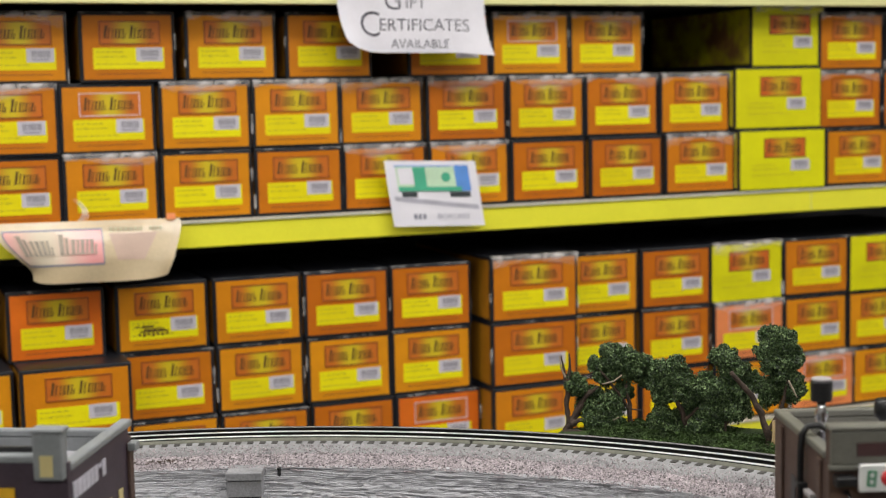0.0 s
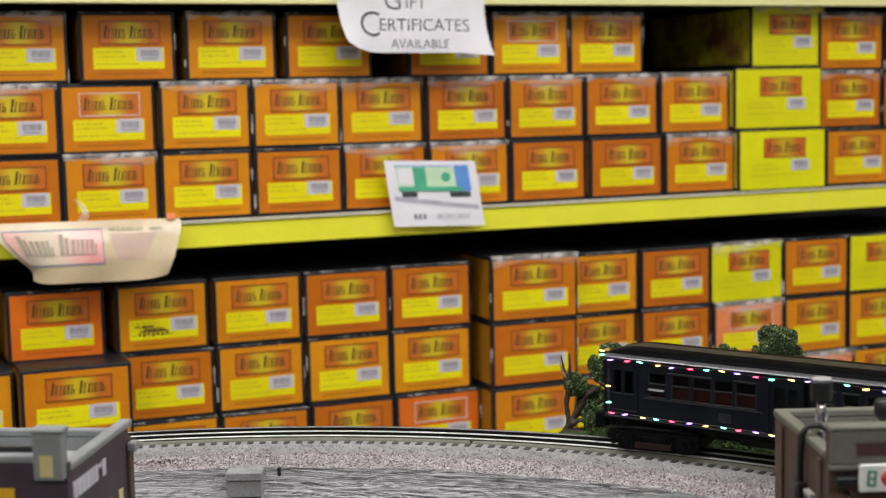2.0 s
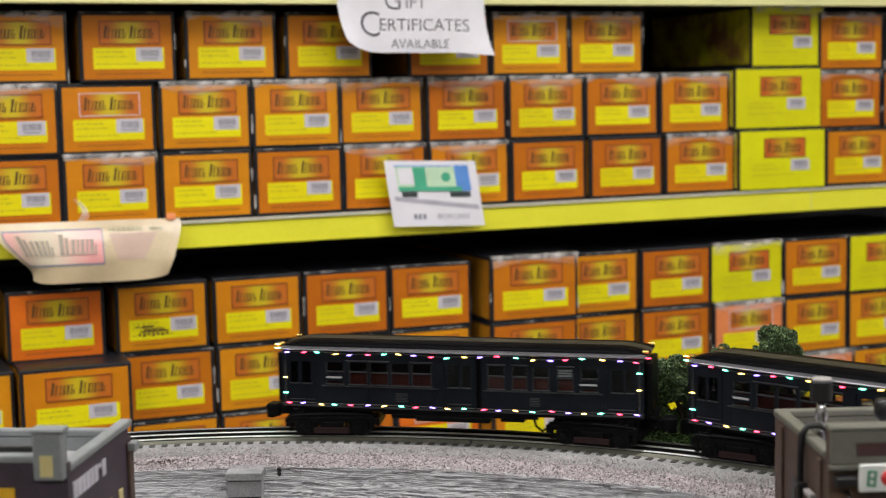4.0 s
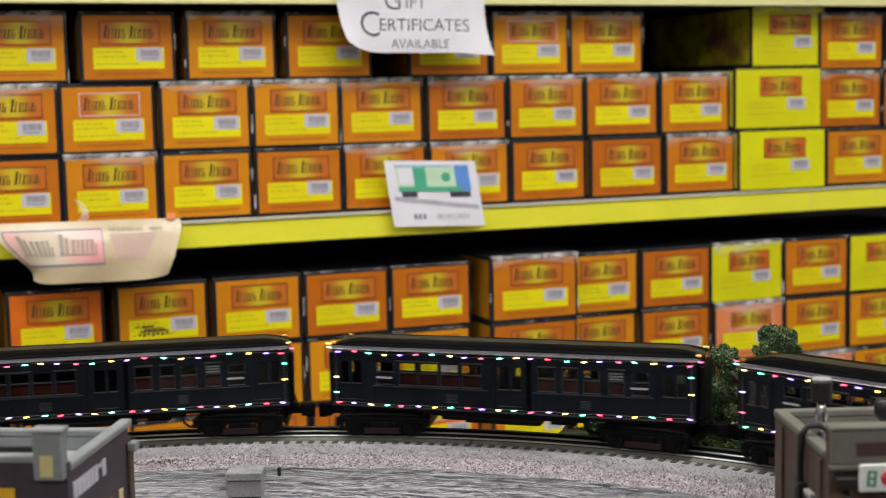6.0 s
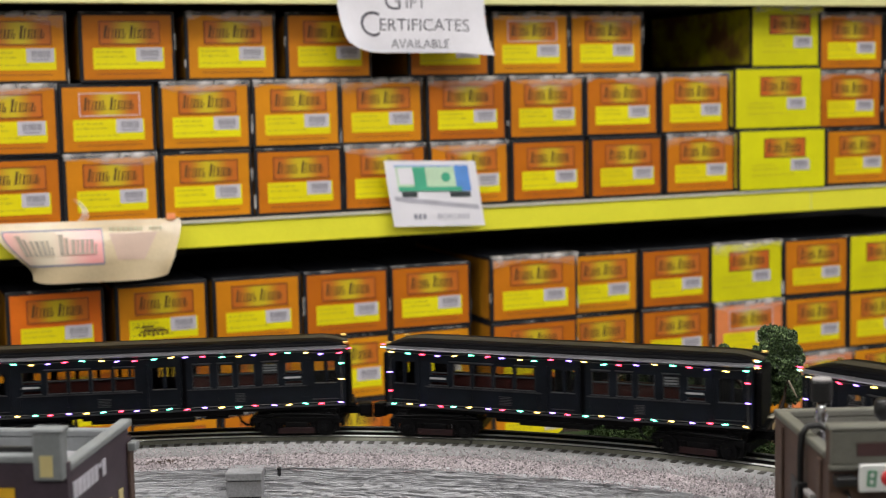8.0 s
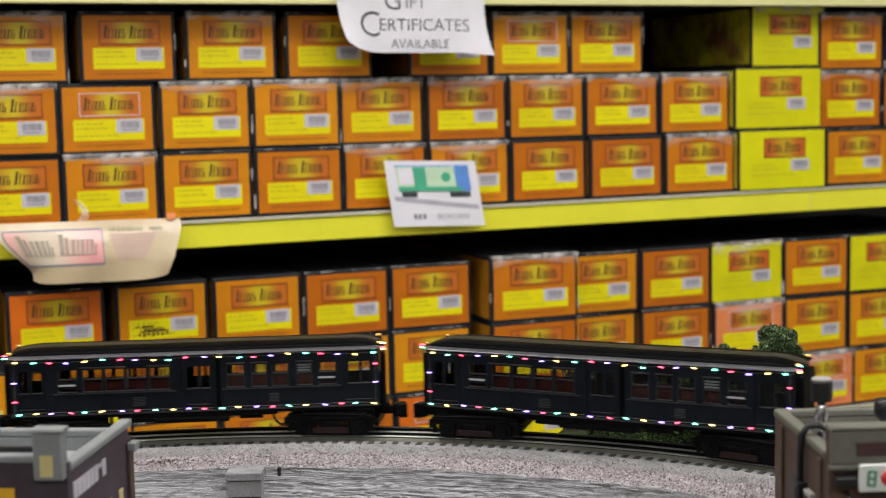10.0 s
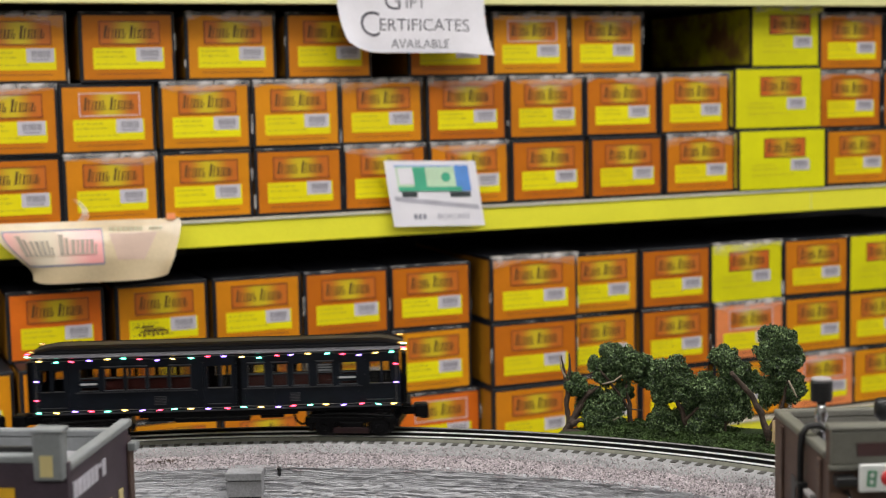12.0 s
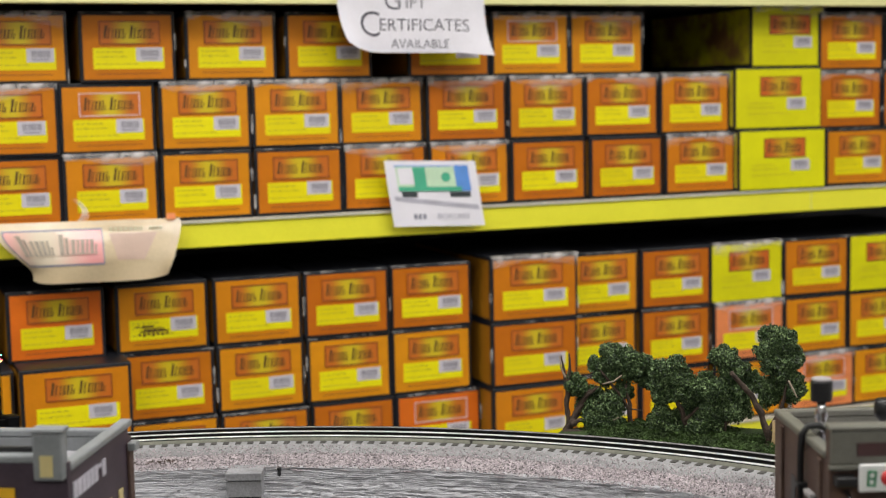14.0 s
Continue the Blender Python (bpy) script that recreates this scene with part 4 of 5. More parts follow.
def clump_bm(blobs, count, size, seed):
    """Many small leaf clumps spread through and over rounded masses given as (x, y, z, rx, ry, rz)."""
    r = random.Random(seed)
    verts, faces = [], []
    lumps = []
    for bx in blobs:
        mean = (bx[3] + bx[4] + bx[5]) / 3
        for k in range(24):
            d = Vector((r.gauss(0, 1), r.gauss(0, 1), r.gauss(0, 1))).normalized()
            rr = 0.50 + 0.42 * r.random()
            lumps.append((bx[0] + d.x * bx[3] * rr, bx[1] + d.y * bx[4] * rr, bx[2] + d.z * bx[5] * rr, mean * r.uniform(0.26, 0.50)))
        lumps.append((bx[0], bx[1], bx[2], mean * 0.80))
    total = sum(q[3] ** 2 for q in lumps)
    for lx, ly, lz, lr in lumps:
        for k in range(int(count * lr * lr / total)):
            d = Vector((r.gauss(0, 1), r.gauss(0, 1), r.gauss(0, 1))).normalized()
            rr = lr * r.random() ** 0.22 * (1 + 0.30 * noise.noise(Vector((lx, ly, lz)) * 300 + d * 3.5))
            c = Vector((lx, ly, lz)) + d * rr
            s = size * r.uniform(0.5, 1.35)
            q = Euler((r.uniform(0, 6.3), r.uniform(0, 6.3), r.uniform(0, 6.3))).to_matrix()
            b = len(verts)
            for v in ((1, 0, 0), (-0.5, 0.8, 0.2), (-0.5, -0.8, 0.2), (0, 0.1, 0.9)):
                verts.append(tuple(c + q @ Vector(v) * s))
            faces += [(b, b + 1, b + 2), (b, b + 1, b + 3), (b + 1, b + 2, b + 3), (b + 2, b, b + 3)]
    me = bpy.data.meshes.new("crown")
    me.from_pydata(verts, [], faces)
    me.materials.append(M["leaf"])
    return me


def gnarled(points, radii, sides, seed):
    """Crooked tapered limb: the run of points is made finer and roughened."""
    pts, rs = [], []
    for i in range(len(points) - 1):
        a, b = Vector(points[i]), Vector(points[i + 1])
        for k in range(5):
            f = k / 5
            p = a.lerp(b, f)
            w = (radii[i] * (1 - f) + radii[i + 1] * f) * 0.62
            p += Vector((noise.noise(p * 90 + Vector((seed, 0, 0))), noise.noise(p * 90 + Vector((0, seed, 0))), 0)) * w * 0.9
            pts.append(p)
            rs.append(w * (1 + 0.35 * noise.noise(p * 260)))
    pts.append(Vector(points[-1]))
    rs.append(radii[-1] * 0.6)
    bm = bmesh.new()
    rings = []
    for p, w in zip(pts, rs):
        i = len(rings)
        d = (pts[min(i + 1, len(pts) - 1)] - pts[max(i - 1, 0)]).normalized()
        e1 = d.cross(Vector((0.1, 1, 0.05))).normalized()
        e2 = d.cross(e1)
        ring = []
        for k in range(sides):
            q = k * 2 * math.pi / sides
            ring.append(bm.verts.new(p + (e1 * math.cos(q) + e2 * math.sin(q)) * w * (1 + 0.25 * noise.noise(p * 500 + Vector((k, 0, 0))))))
        rings.append(ring)
    for a, b in zip(rings, rings[1:]):
        for k in range(sides):
            bm.faces.new((a[k], a[(k + 1) % sides], b[(k + 1) % sides], b[k]))
    bm.faces.new(rings[0][::-1])
    bm.faces.new(rings[-1])
    return bm


# tree frame: local x across the view, z up, standing on the mound
def tree(u, radius, label, trunk, limbs, blobs, count, seed, twigs=()):
    base = at_loop(radius, u, GROUND_Z + 0.006)
    t = empty("model_tree", Matrix.Translation(base), label, "tree", "model trees behind the track")
    part("trunk", gnarled(trunk[0], trunk[1], 10, seed), M["bark"], t, smooth=True)
    for k, (pts, rad) in enumerate(limbs):
        part("limb", gnarled(pts, rad, 8, seed + k + 50), M["bark"], t, smooth=True)
    for k, (pts, rad) in enumerate(twigs):
        part("twig", gnarled(pts, rad, 6, seed + k + 90), M["dead_wood"], t, "bleached bare twig", smooth=True)
    if blobs:
        part("crown", clump_bm(blobs, int(count * 5.2), 0.0013, seed), None, t)
    return t


# ---- trees, west to east ----
tree(69.0, R_OUT + 0.05, "bare forked model tree with sparse green clumps",
     ([(-0.0102, 0.0000, -0.0109), (-0.0066, 0.0000, 0.0010), (0.0004, 0.0000, 0.0138), (0.0113, 0.0000, 0.0294)], [0.0068, 0.0054, 0.0046, 0.0022]),
     [([(-0.0086, 0.0000, -0.0010), (-0.0094, 0.0000, 0.0175), (-0.0097, 0.0000, 0.0348), (-0.0119, 0.0000, 0.0473), (-0.0142, 0.0000, 0.0597)], [0.0042, 0.0032, 0.0026, 0.0020, 0.0010]), ([(-0.0097, 0.0000, 0.0348), (-0.0066, 0.0000, 0.0472), (-0.0074, 0.0000, 0.0615)], [0.0024, 0.0020, 0.0012]), ([(-0.0119, -0.0040, -0.0070), (-0.0033, -0.0060, -0.0057), (0.0072, -0.0080, -0.0074)], [0.0055, 0.0040, 0.0020]), ([(-0.0069, -0.0030, -0.0003), (0.0026, -0.0060, 0.0051)], [0.0045, 0.0025]), ([(-0.0016, 0.0000, 0.0118), (0.0059, -0.0040, 0.0244), (0.0171, -0.0100, 0.0343)], [0.0032, 0.0024, 0.0012])],
     [(-0.0017, 0.0020, 0.0323, 0.0096, 0.0095, 0.0115), (0.0169, 0.0000, 0.0055, 0.0134, 0.0130, 0.0154), (0.0280, 0.0020, 0.0118, 0.0130, 0.0141, 0.0183), (0.0235, -0.0020, -0.0012, 0.0182, 0.0125, 0.0096), (0.0130, 0.0080, 0.0238, 0.0087, 0.0078, 0.0087), (0.0053, 0.0100, 0.0145, 0.0068, 0.0070, 0.0087)], 3400, 21,
     [([(-0.0109, -0.0040, 0.0416), (-0.0147, -0.0040, 0.0506), (-0.0160, -0.0040, 0.0604)], [0.0016, 0.0011, 0.0006]), ([(0.0194, -0.0160, 0.0374), (0.0289, -0.0170, 0.0399), (0.0361, -0.0170, 0.0451)], [0.0013, 0.0011, 0.0007]), ([(0.0278, -0.0200, 0.0068), (0.0331, -0.0200, 0.0096)], [0.0008, 0.0004])])
tree(66.0, R_OUT + 0.065, "bushy dark green model tree with arching crown",
     ([(0.0025, 0.0000, -0.0132), (0.0007, 0.0000, 0.0117), (-0.0021, 0.0000, 0.0341)], [0.0042, 0.0034, 0.0020]),
     [([(0.0007, 0.0000, 0.0117), (-0.0109, 0.0000, 0.0294), (-0.0244, 0.0000, 0.0470)], [0.0025, 0.0020, 0.0010]), ([(0.0009, -0.0060, 0.0135), (0.0116, -0.0060, 0.0118)], [0.0010, 0.0007])],
     [(-0.0061, 0.0060, 0.0529, 0.0193, 0.0143, 0.0125), (-0.0128, 0.0060, 0.0609, 0.0116, 0.0087, 0.0077), (0.0066, 0.0060, 0.0486, 0.0145, 0.0130, 0.0145), (0.0203, 0.0060, 0.0404, 0.0125, 0.0126, 0.0154), (-0.0028, 0.0060, 0.0280, 0.0077, 0.0078, 0.0096), (-0.0174, 0.0100, 0.0404, 0.0106, 0.0096, 0.0106), (-0.0284, 0.0120, 0.0502, 0.0058, 0.0057, 0.0068)], 5200, 22,
     [])
tree(61.8, R_OUT + 0.055, "dense dark green model tree with brown trunk",
     ([(0.0005, 0.0000, -0.0133), (-0.0032, 0.0000, 0.0053), (-0.0079, 0.0000, 0.0184), (-0.0126, 0.0000, 0.0306)], [0.0046, 0.0040, 0.0034, 0.0020]),
     [([(-0.0042, 0.0000, 0.0087), (0.0050, -0.0020, 0.0191), (0.0164, -0.0020, 0.0256)], [0.0026, 0.0020, 0.0010])],
     [(-0.0154, 0.0060, 0.0507, 0.0155, 0.0129, 0.0131), (-0.0097, 0.0060, 0.0370, 0.0169, 0.0135, 0.0131), (-0.0217, 0.0060, 0.0344, 0.0094, 0.0097, 0.0122), (-0.0212, 0.0100, 0.0082, 0.0113, 0.0114, 0.0141), (-0.0115, 0.0140, 0.0022, 0.0142, 0.0127, 0.0142), (0.0052, 0.0160, 0.0083, 0.0132, 0.0123, 0.0142), (0.0036, 0.0060, 0.0290, 0.0131, 0.0101, 0.0094)], 6400, 23,
     [])
tree(59.2, R_OUT + 0.065, "spreading dark green model tree with drooping clumps",
     ([(-0.0074, 0.0000, -0.0069), (-0.0079, 0.0000, 0.0066), (-0.0046, 0.0000, 0.0219)], [0.0026, 0.0022, 0.0016]),
     [([(-0.0074, 0.0000, 0.0066), (0.0001, 0.0000, 0.0146), (0.0058, 0.0000, 0.0179)], [0.0018, 0.0014, 0.0008])],
     [(-0.0067, 0.0060, 0.0610, 0.0130, 0.0117, 0.0130), (0.0004, 0.0060, 0.0513, 0.0130, 0.0105, 0.0102), (-0.0195, 0.0060, 0.0354, 0.0186, 0.0138, 0.0121), (0.0042, 0.0060, 0.0330, 0.0149, 0.0117, 0.0112), (0.0019, 0.0040, 0.0171, 0.0144, 0.0115, 0.0112), (-0.0214, 0.0060, 0.0123, 0.0140, 0.0130, 0.0149), (-0.0290, 0.0060, 0.0038, 0.0121, 0.0101, 0.0102), (0.0187, 0.0120, 0.0401, 0.0084, 0.0080, 0.0094), (-0.0093, 0.0100, 0.0218, 0.0140, 0.0113, 0.0112)], 6200, 24,
     [])
tree(56.5, R_OUT + 0.05, "tall model tree with two crowns and leaning bare branch",
     ([(0.0001, 0.0000, -0.0148), (-0.0027, 0.0000, 0.0050), (-0.0064, 0.0000, 0.0229), (-0.0193, 0.0000, 0.0418), (-0.0322, 0.0000, 0.0574)], [0.0054, 0.0048, 0.0042, 0.0036, 0.0030]),
     [([(-0.0027, 0.0000, 0.0069), (0.0064, 0.0000, 0.0212), (0.0110, 0.0000, 0.0351), (0.0136, 0.0000, 0.0504)], [0.0032, 0.0026, 0.0022, 0.0012])],
     [(0.0085, 0.0060, 0.0829, 0.0181, 0.0126, 0.0100), (0.0002, 0.0060, 0.0728, 0.0118, 0.0098, 0.0100), (0.0159, 0.0060, 0.0697, 0.0122, 0.0104, 0.0109), (0.0067, 0.0060, 0.0587, 0.0159, 0.0116, 0.0100), (0.0169, 0.0060, 0.0436, 0.0109, 0.0106, 0.0127), (0.0026, 0.0120, 0.0379, 0.0109, 0.0102, 0.0118)], 4800, 25,
     [([(0.0117, -0.0120, 0.0519), (0.0151, -0.0130, 0.0447), (0.0183, -0.0130, 0.0382)], [0.0014, 0.0012, 0.0008])])
stump = at_loop(R_OUT + 0.045, 56.1, GROUND_Z)
tagged(mesh_ob("wood_stump", tube([stump + Vector((0, 0, -0.004)), stump + Vector((0.001, 0, 0.010)), stump + Vector((0.001, 0.001, 0.024))], [0.004, 0.0034, 0.003], 10), M["cut_wood"], True), "pale split wood stump beside the tree", "stump")


# ================= model buildings in front =================
def west_building():
    t = empty("model_building", pose(-0.2194, 0.8300, LOW_Z, 0, 0, -5.3), "maroon model shop building with grey parapet coping", "model building", "model buildings")
    h, w, d, th = 1.19 - LOW_Z, 0.20, 0.121, 0.006
    front = h + 0.006
    back = h - 0.006
    walls = (("front_wall", -w, 0, 0, th), ("back_wall", -w, 0, d - th, d), ("side_wall", -th, 0, th + 0.0002, d - th - 0.0002), ("side_wall", -w, -w + th, th + 0.0002, d - th - 0.0002))
    for nm, x0, x1, y0, y1 in walls:
        top = {"front_wall": front, "back_wall": back}.get(nm, h)
        part(nm, box(x0, x1, y0, y1, 0, top - 0.005), M["brick_brown"], t)
    part("roof", box(-w + th, -th, th, d - th, h - 0.024, h - 0.020), M["roof_grey"], t, "grey flat roof")
    part("coping", box(-w - 0.001, -0.0188, -0.0015, th + 0.001, front - 0.0048, front, bevel=0.0012), M["coping"], t)
    part("coping", box(-w - 0.001, -th - 0.0012, d - th - 0.001, d + 0.001, back - 0.0048, back, bevel=0.0012), M["coping"], t)
    part("coping", box(-th - 0.001, 0.001, 0.0045, d + 0.001, h - 0.0048, h, bevel=0.0012), M["coping"], t)
    part("coping", box(-w - 0.001, -w + th + 0.001, th + 0.0012, d - th - 0.0012, h - 0.0048, h, bevel=0.0012), M["coping"], t)
    part("inner_face", box(-w + th, -th, d - th - 0.0012, d - th - 0.0002, h - 0.020, back - 0.005), M["coping"], t)
    pier = part("pier", box(-0.0182, -0.0006, -0.006, 0.004, h - 0.008, h + 0.0195, bevel=0.0012), M["coping"], t, "blue-grey raised corner pier")
    part("pier_cap", box(-0.0192, 0.0004, -0.0072, 0.005, h + 0.0197, h + 0.0225, bevel=0.0008), M["coping"], pier)
    part("panel", box(-0.0138, -0.0062, -0.0068, -0.0062, h - 0.0055, h + 0.0070), M["pale_yellow"], pier, "pale yellow square")
    part("scupper", box(-0.056, -0.0205, 0.0085, 0.0112, h - 0.0198, front + 0.0026, bevel=0.0005), M["rubber"], t, "black strip behind the front coping")
    # painted side lettering as bars
    yy = 0.007
    for k, bh in enumerate((0.0100, 0.0100, 0.0100, 0.0100, 0.0100, 0.0100, 0.0045, 0.0100)):
        part("lettering_bar", box(0.0002, 0.0008, yy, yy + 0.0064, h - 0.0225 + (0.0065 if bh < 0.01 else 0), h - 0.0225 + bh + (0.0045 if bh < 0.01 else 0)), M["letter_white"], t, "white painted bar")
        yy += 0.0075
    for k in range(4):
        part("lettering_bar", box(0.0002, 0.0008, 0.022 + k * 0.0225, 0.030 + k * 0.0225, h - 0.062, h - 0.040), M["pale_yellow"], t, "yellow painted bar")
    part("side_strip", box(0.0002, 0.0022, d - 0.011, d - 0.003, 0.0, h - 0.014, bevel=0.0004), M["brick_brown2"], t)
    part("side_bracket", box(0.001, 0.0065, d - 0.012, d - 0.002, h - 0.019, h - 0.0135, bevel=0.0008), M["coping"], t)
    p = part("poster", box(-0.062, -0.0315, -0.0018, -0.0006, h - 0.046, h - 0.0135), M["amber"], t, "amber and red poster")
    part("poster_spot", rod((-0.0468, -0.0024, h - 0.030), (-0.0468, -0.0019, h - 0.030), 0.0115, sides=24), M["sign_red"], p)


def east_building():
    t = empty("model_building", pose(0.2178, 0.8206, LOW_Z, 0, 0, 1.8), "umber model shop building with olive grey cornice", "model building", "model buildings")
    h, w, d, th = 1.19 - LOW_Z, 0.24, 0.119, 0.006
    for nm, x0, x1, y0, y1, top in (("front_wall", 0, w, 0, th, h + 0.0135), ("back_wall", 0, w, d - th, d, h - 0.005), ("side_wall", 0, th, th + 0.0002, d - th - 0.0002, h - 0.005), ("side_wall", w - th, w, th + 0.0002, d - th - 0.0002, h - 0.005)):
        part(nm, box(x0, x1, y0, y1, 0, top), M["brick_brown2"], t)
    part("roof", box(th, w - th, th, d - th, h - 0.020, h - 0.016), M["roof_grey"], t, "grey flat roof")
    part("inner_face", box(th, w - th, d - th - 0.0014, d - th - 0.0002, h - 0.016, h - 0.005), M["coping2"], t)
    part("coping", box(-0.001, w + 0.001, d - th - 0.001, d + 0.001, h - 0.0048, h, bevel=0.0012), M["coping2"], t)
    part("coping", box(-0.001, th + 0.001, th + 0.0012, d - th - 0.0012, h - 0.0048, h, bevel=0.0012), M["coping2"], t)
    part("coping", box(w - th - 0.001, w + 0.001, th + 0.0012, d - th - 0.0012, h - 0.0048, h, bevel=0.0012), M["coping2"], t)
    c = part("cornice", box(0.0, w + 0.002, -0.0035, -0.0002, h - 0.006, h + 0.0135, bevel=0.0008), M["coping2"], t, "olive grey front cornice")
    part("cornice_cap", box(-0.001, w + 0.003, -0.005, th + 0.001, h + 0.0137, h + 0.0165, bevel=0.001), M["coping2"], c)
    part("cornice_foot", box(-0.001, w + 0.003, -0.005, -0.0003, h - 0.009, h - 0.0062, bevel=0.0008), M["coping2"], c)
    part("cornice_panel", box(0.015, 0.085, -0.0045, -0.0037, h - 0.001, h + 0.0065), M["maroon"], c, "maroon recessed panel")
    for k in range(3):
        part("pilaster", box(-0.002, -0.0002, 0.012 + k * 0.042, 0.018 + k * 0.042, 0, h - 0.0065, bevel=0.0004), M["brick_brown2"], t)
    part("side_slot", box(-0.0006, -0.0001, 0.068, 0.078, h - 0.09, h - 0.032), M["rubber"], t, "dark narrow window")
    part("side_slot", box(-0.0006, -0.0001, 0.026, 0.036, h - 0.09, h - 0.032), M["rubber"], t, "dark narrow window")
    part("window_sill", box(-0.0042, -0.0003, 0.024, 0.038, h - 0.0335, h - 0.0305, bevel=0.0005), M["grey_post"], t, "pale grey window lintel")
    s = part("sign_board", box(0.0145, 0.061, -0.010, -0.0075, h - 0.0205, h - 0.0045, bevel=0.0008), M["sign_white"], t, "white sign with green and red shapes")
    part("sign_mark", frame_bm(0.0052, 0.0092, 0.0013, 0.0006), M["sign_green"], s, m=pose(0.0215, -0.0101, h - 0.0125, 0, 5, 0))
    part("sign_mark", box(-0.0026, 0.0026, -0.0006, 0, -0.0006, 0.0006), M["sign_green"], s, m=pose(0.0215, -0.0101, h - 0.0125, 0, 5, 0))
    part("sign_spot", lathe([(0.0048, 0), (0.0044, 0.0008), (0.002, 0.0014)], 24), M["sign_red"], s, m=pose(0.0315, -0.0101, h - 0.0125, 90, 0, 0), smooth=True)
    part("sign_bracket", box(0.002, 0.0142, -0.009, -0.0003, h - 0.018, h - 0.012, bevel=0.001), M["rubber"], t, "black sign bracket")
    part("lamp_shade", lathe([(0.0012, -0.002), (0.0068, -0.0012), (0.006, 0.004), (0.0018, 0.007)], 20), M["amber"], t, "amber lamp shade", m=pose(0.0095, -0.012, h - 0.036), smooth=True)
    part("lamp_arm", tube([(0.0095, -0.012, h - 0.030), (0.0095, -0.010, h - 0.024), (0.0095, -0.004, h - 0.022), (0.0095, 0.0005, h - 0.023)], 0.0012, 8), M["rubber"], t, smooth=True)
    # bent black pipe over the side parapet
    part("pipe", tube([(-0.0035, 0.046, 0.0), (-0.0035, 0.046, h - 0.012), (-0.0030, 0.046, h + 0.000), (0.0005, 0.045, h + 0.0055), (0.007, 0.044, h + 0.0065), (0.012, 0.043, h + 0.0035), (0.0135, 0.043, h - 0.012)], 0.0021, 12), M["rubber"], t, "bent black pipe", smooth=True)
    part("pipe_clip", box(-0.006, 0.0002, 0.0425, 0.0495, h - 0.032, h - 0.0285, bevel=0.0006), M["rubber"], t)
    # roof vents
    v = part("vent_pipe", lathe([(0.0032, h - 0.0155), (0.0032, h + 0.0030), (0.0042, h + 0.0038), (0.0042, h + 0.0055), (0.0034, h + 0.0062), (0.0034, h + 0.0095), (0.0040, h + 0.0120), (0.0028, h + 0.0155), (0.0028, h + 0.0195)], 24), M["chrome"], t, "bright metal vent pipe on the roof", m=pose(0.0098, 0.049, 0), smooth=True)
    part("vent_cap", lathe([(0.0030, h + 0.0196), (0.0064, h + 0.0201), (0.0067, h + 0.0318), (0.0062, h + 0.0326), (0.0052, h + 0.0329)], 24), M["rubber"], v, "black vent cap")
    part("vent_lid", lathe([(0.0060, h + 0.0330), (0.0058, h + 0.0338), (0.003, h + 0.0342)], 24), M["grey_post"], v)
    k = part("roof_knob", lathe([(0.003, h - 0.0155), (0.003, h + 0.0105), (0.0048, h + 0.0115), (0.0056, h + 0.0150), (0.0054, h + 0.0205), (0.0040, h + 0.0225)], 20), M["rubber"], t, "black plastic roof knob", m=pose(0.0440, 0.038, 0), smooth=True)


west_building()
east_building()

# ================= train =================
WINDOWS = [(0.137, 0.144), (0.126, 0.134), (0.097, 0.1125), (0.0765, 0.0925), (0.0585, 0.0745), (0.0405, 0.0565), (0.0215, 0.0385), (-0.0015, 0.0075), (-0.0111, -0.004),
           (-0.0395, -0.0252), (-0.0581, -0.0455), (-0.076, -0.0625), (-0.0955, -0.0825), (-0.1155, -0.1015), (-0.135, -0.126), (-0.144, -0.137)]
HALF, HW, FLOOR, SILL, HEAD, EAVE = 0.1515, 0.027, 0.026, 0.0460, 0.0640, 0.0745


def side_bm(sign):
    """Car side with real window openings; sign +1 is the side towards the loop's centre."""
    y0, y1 = sorted((sign * (HW - 0.0014), sign * HW))
    bm = box(-HALF, HALF, y0, y1, FLOOR, SILL)
    box(-HALF, HALF, y0, y1, HEAD, EAVE, bm)
    edges = sorted(WINDOWS)
    x = -HALF
    for a, b in edges:
        box(x, a, y0, y1, SILL, HEAD, bm)
        x = b
    box(x, HALF, y0, y1, SILL, HEAD, bm)
    bmesh.ops.remove_doubles(bm, verts=bm.verts[:], dist=0.00001)
    return bm


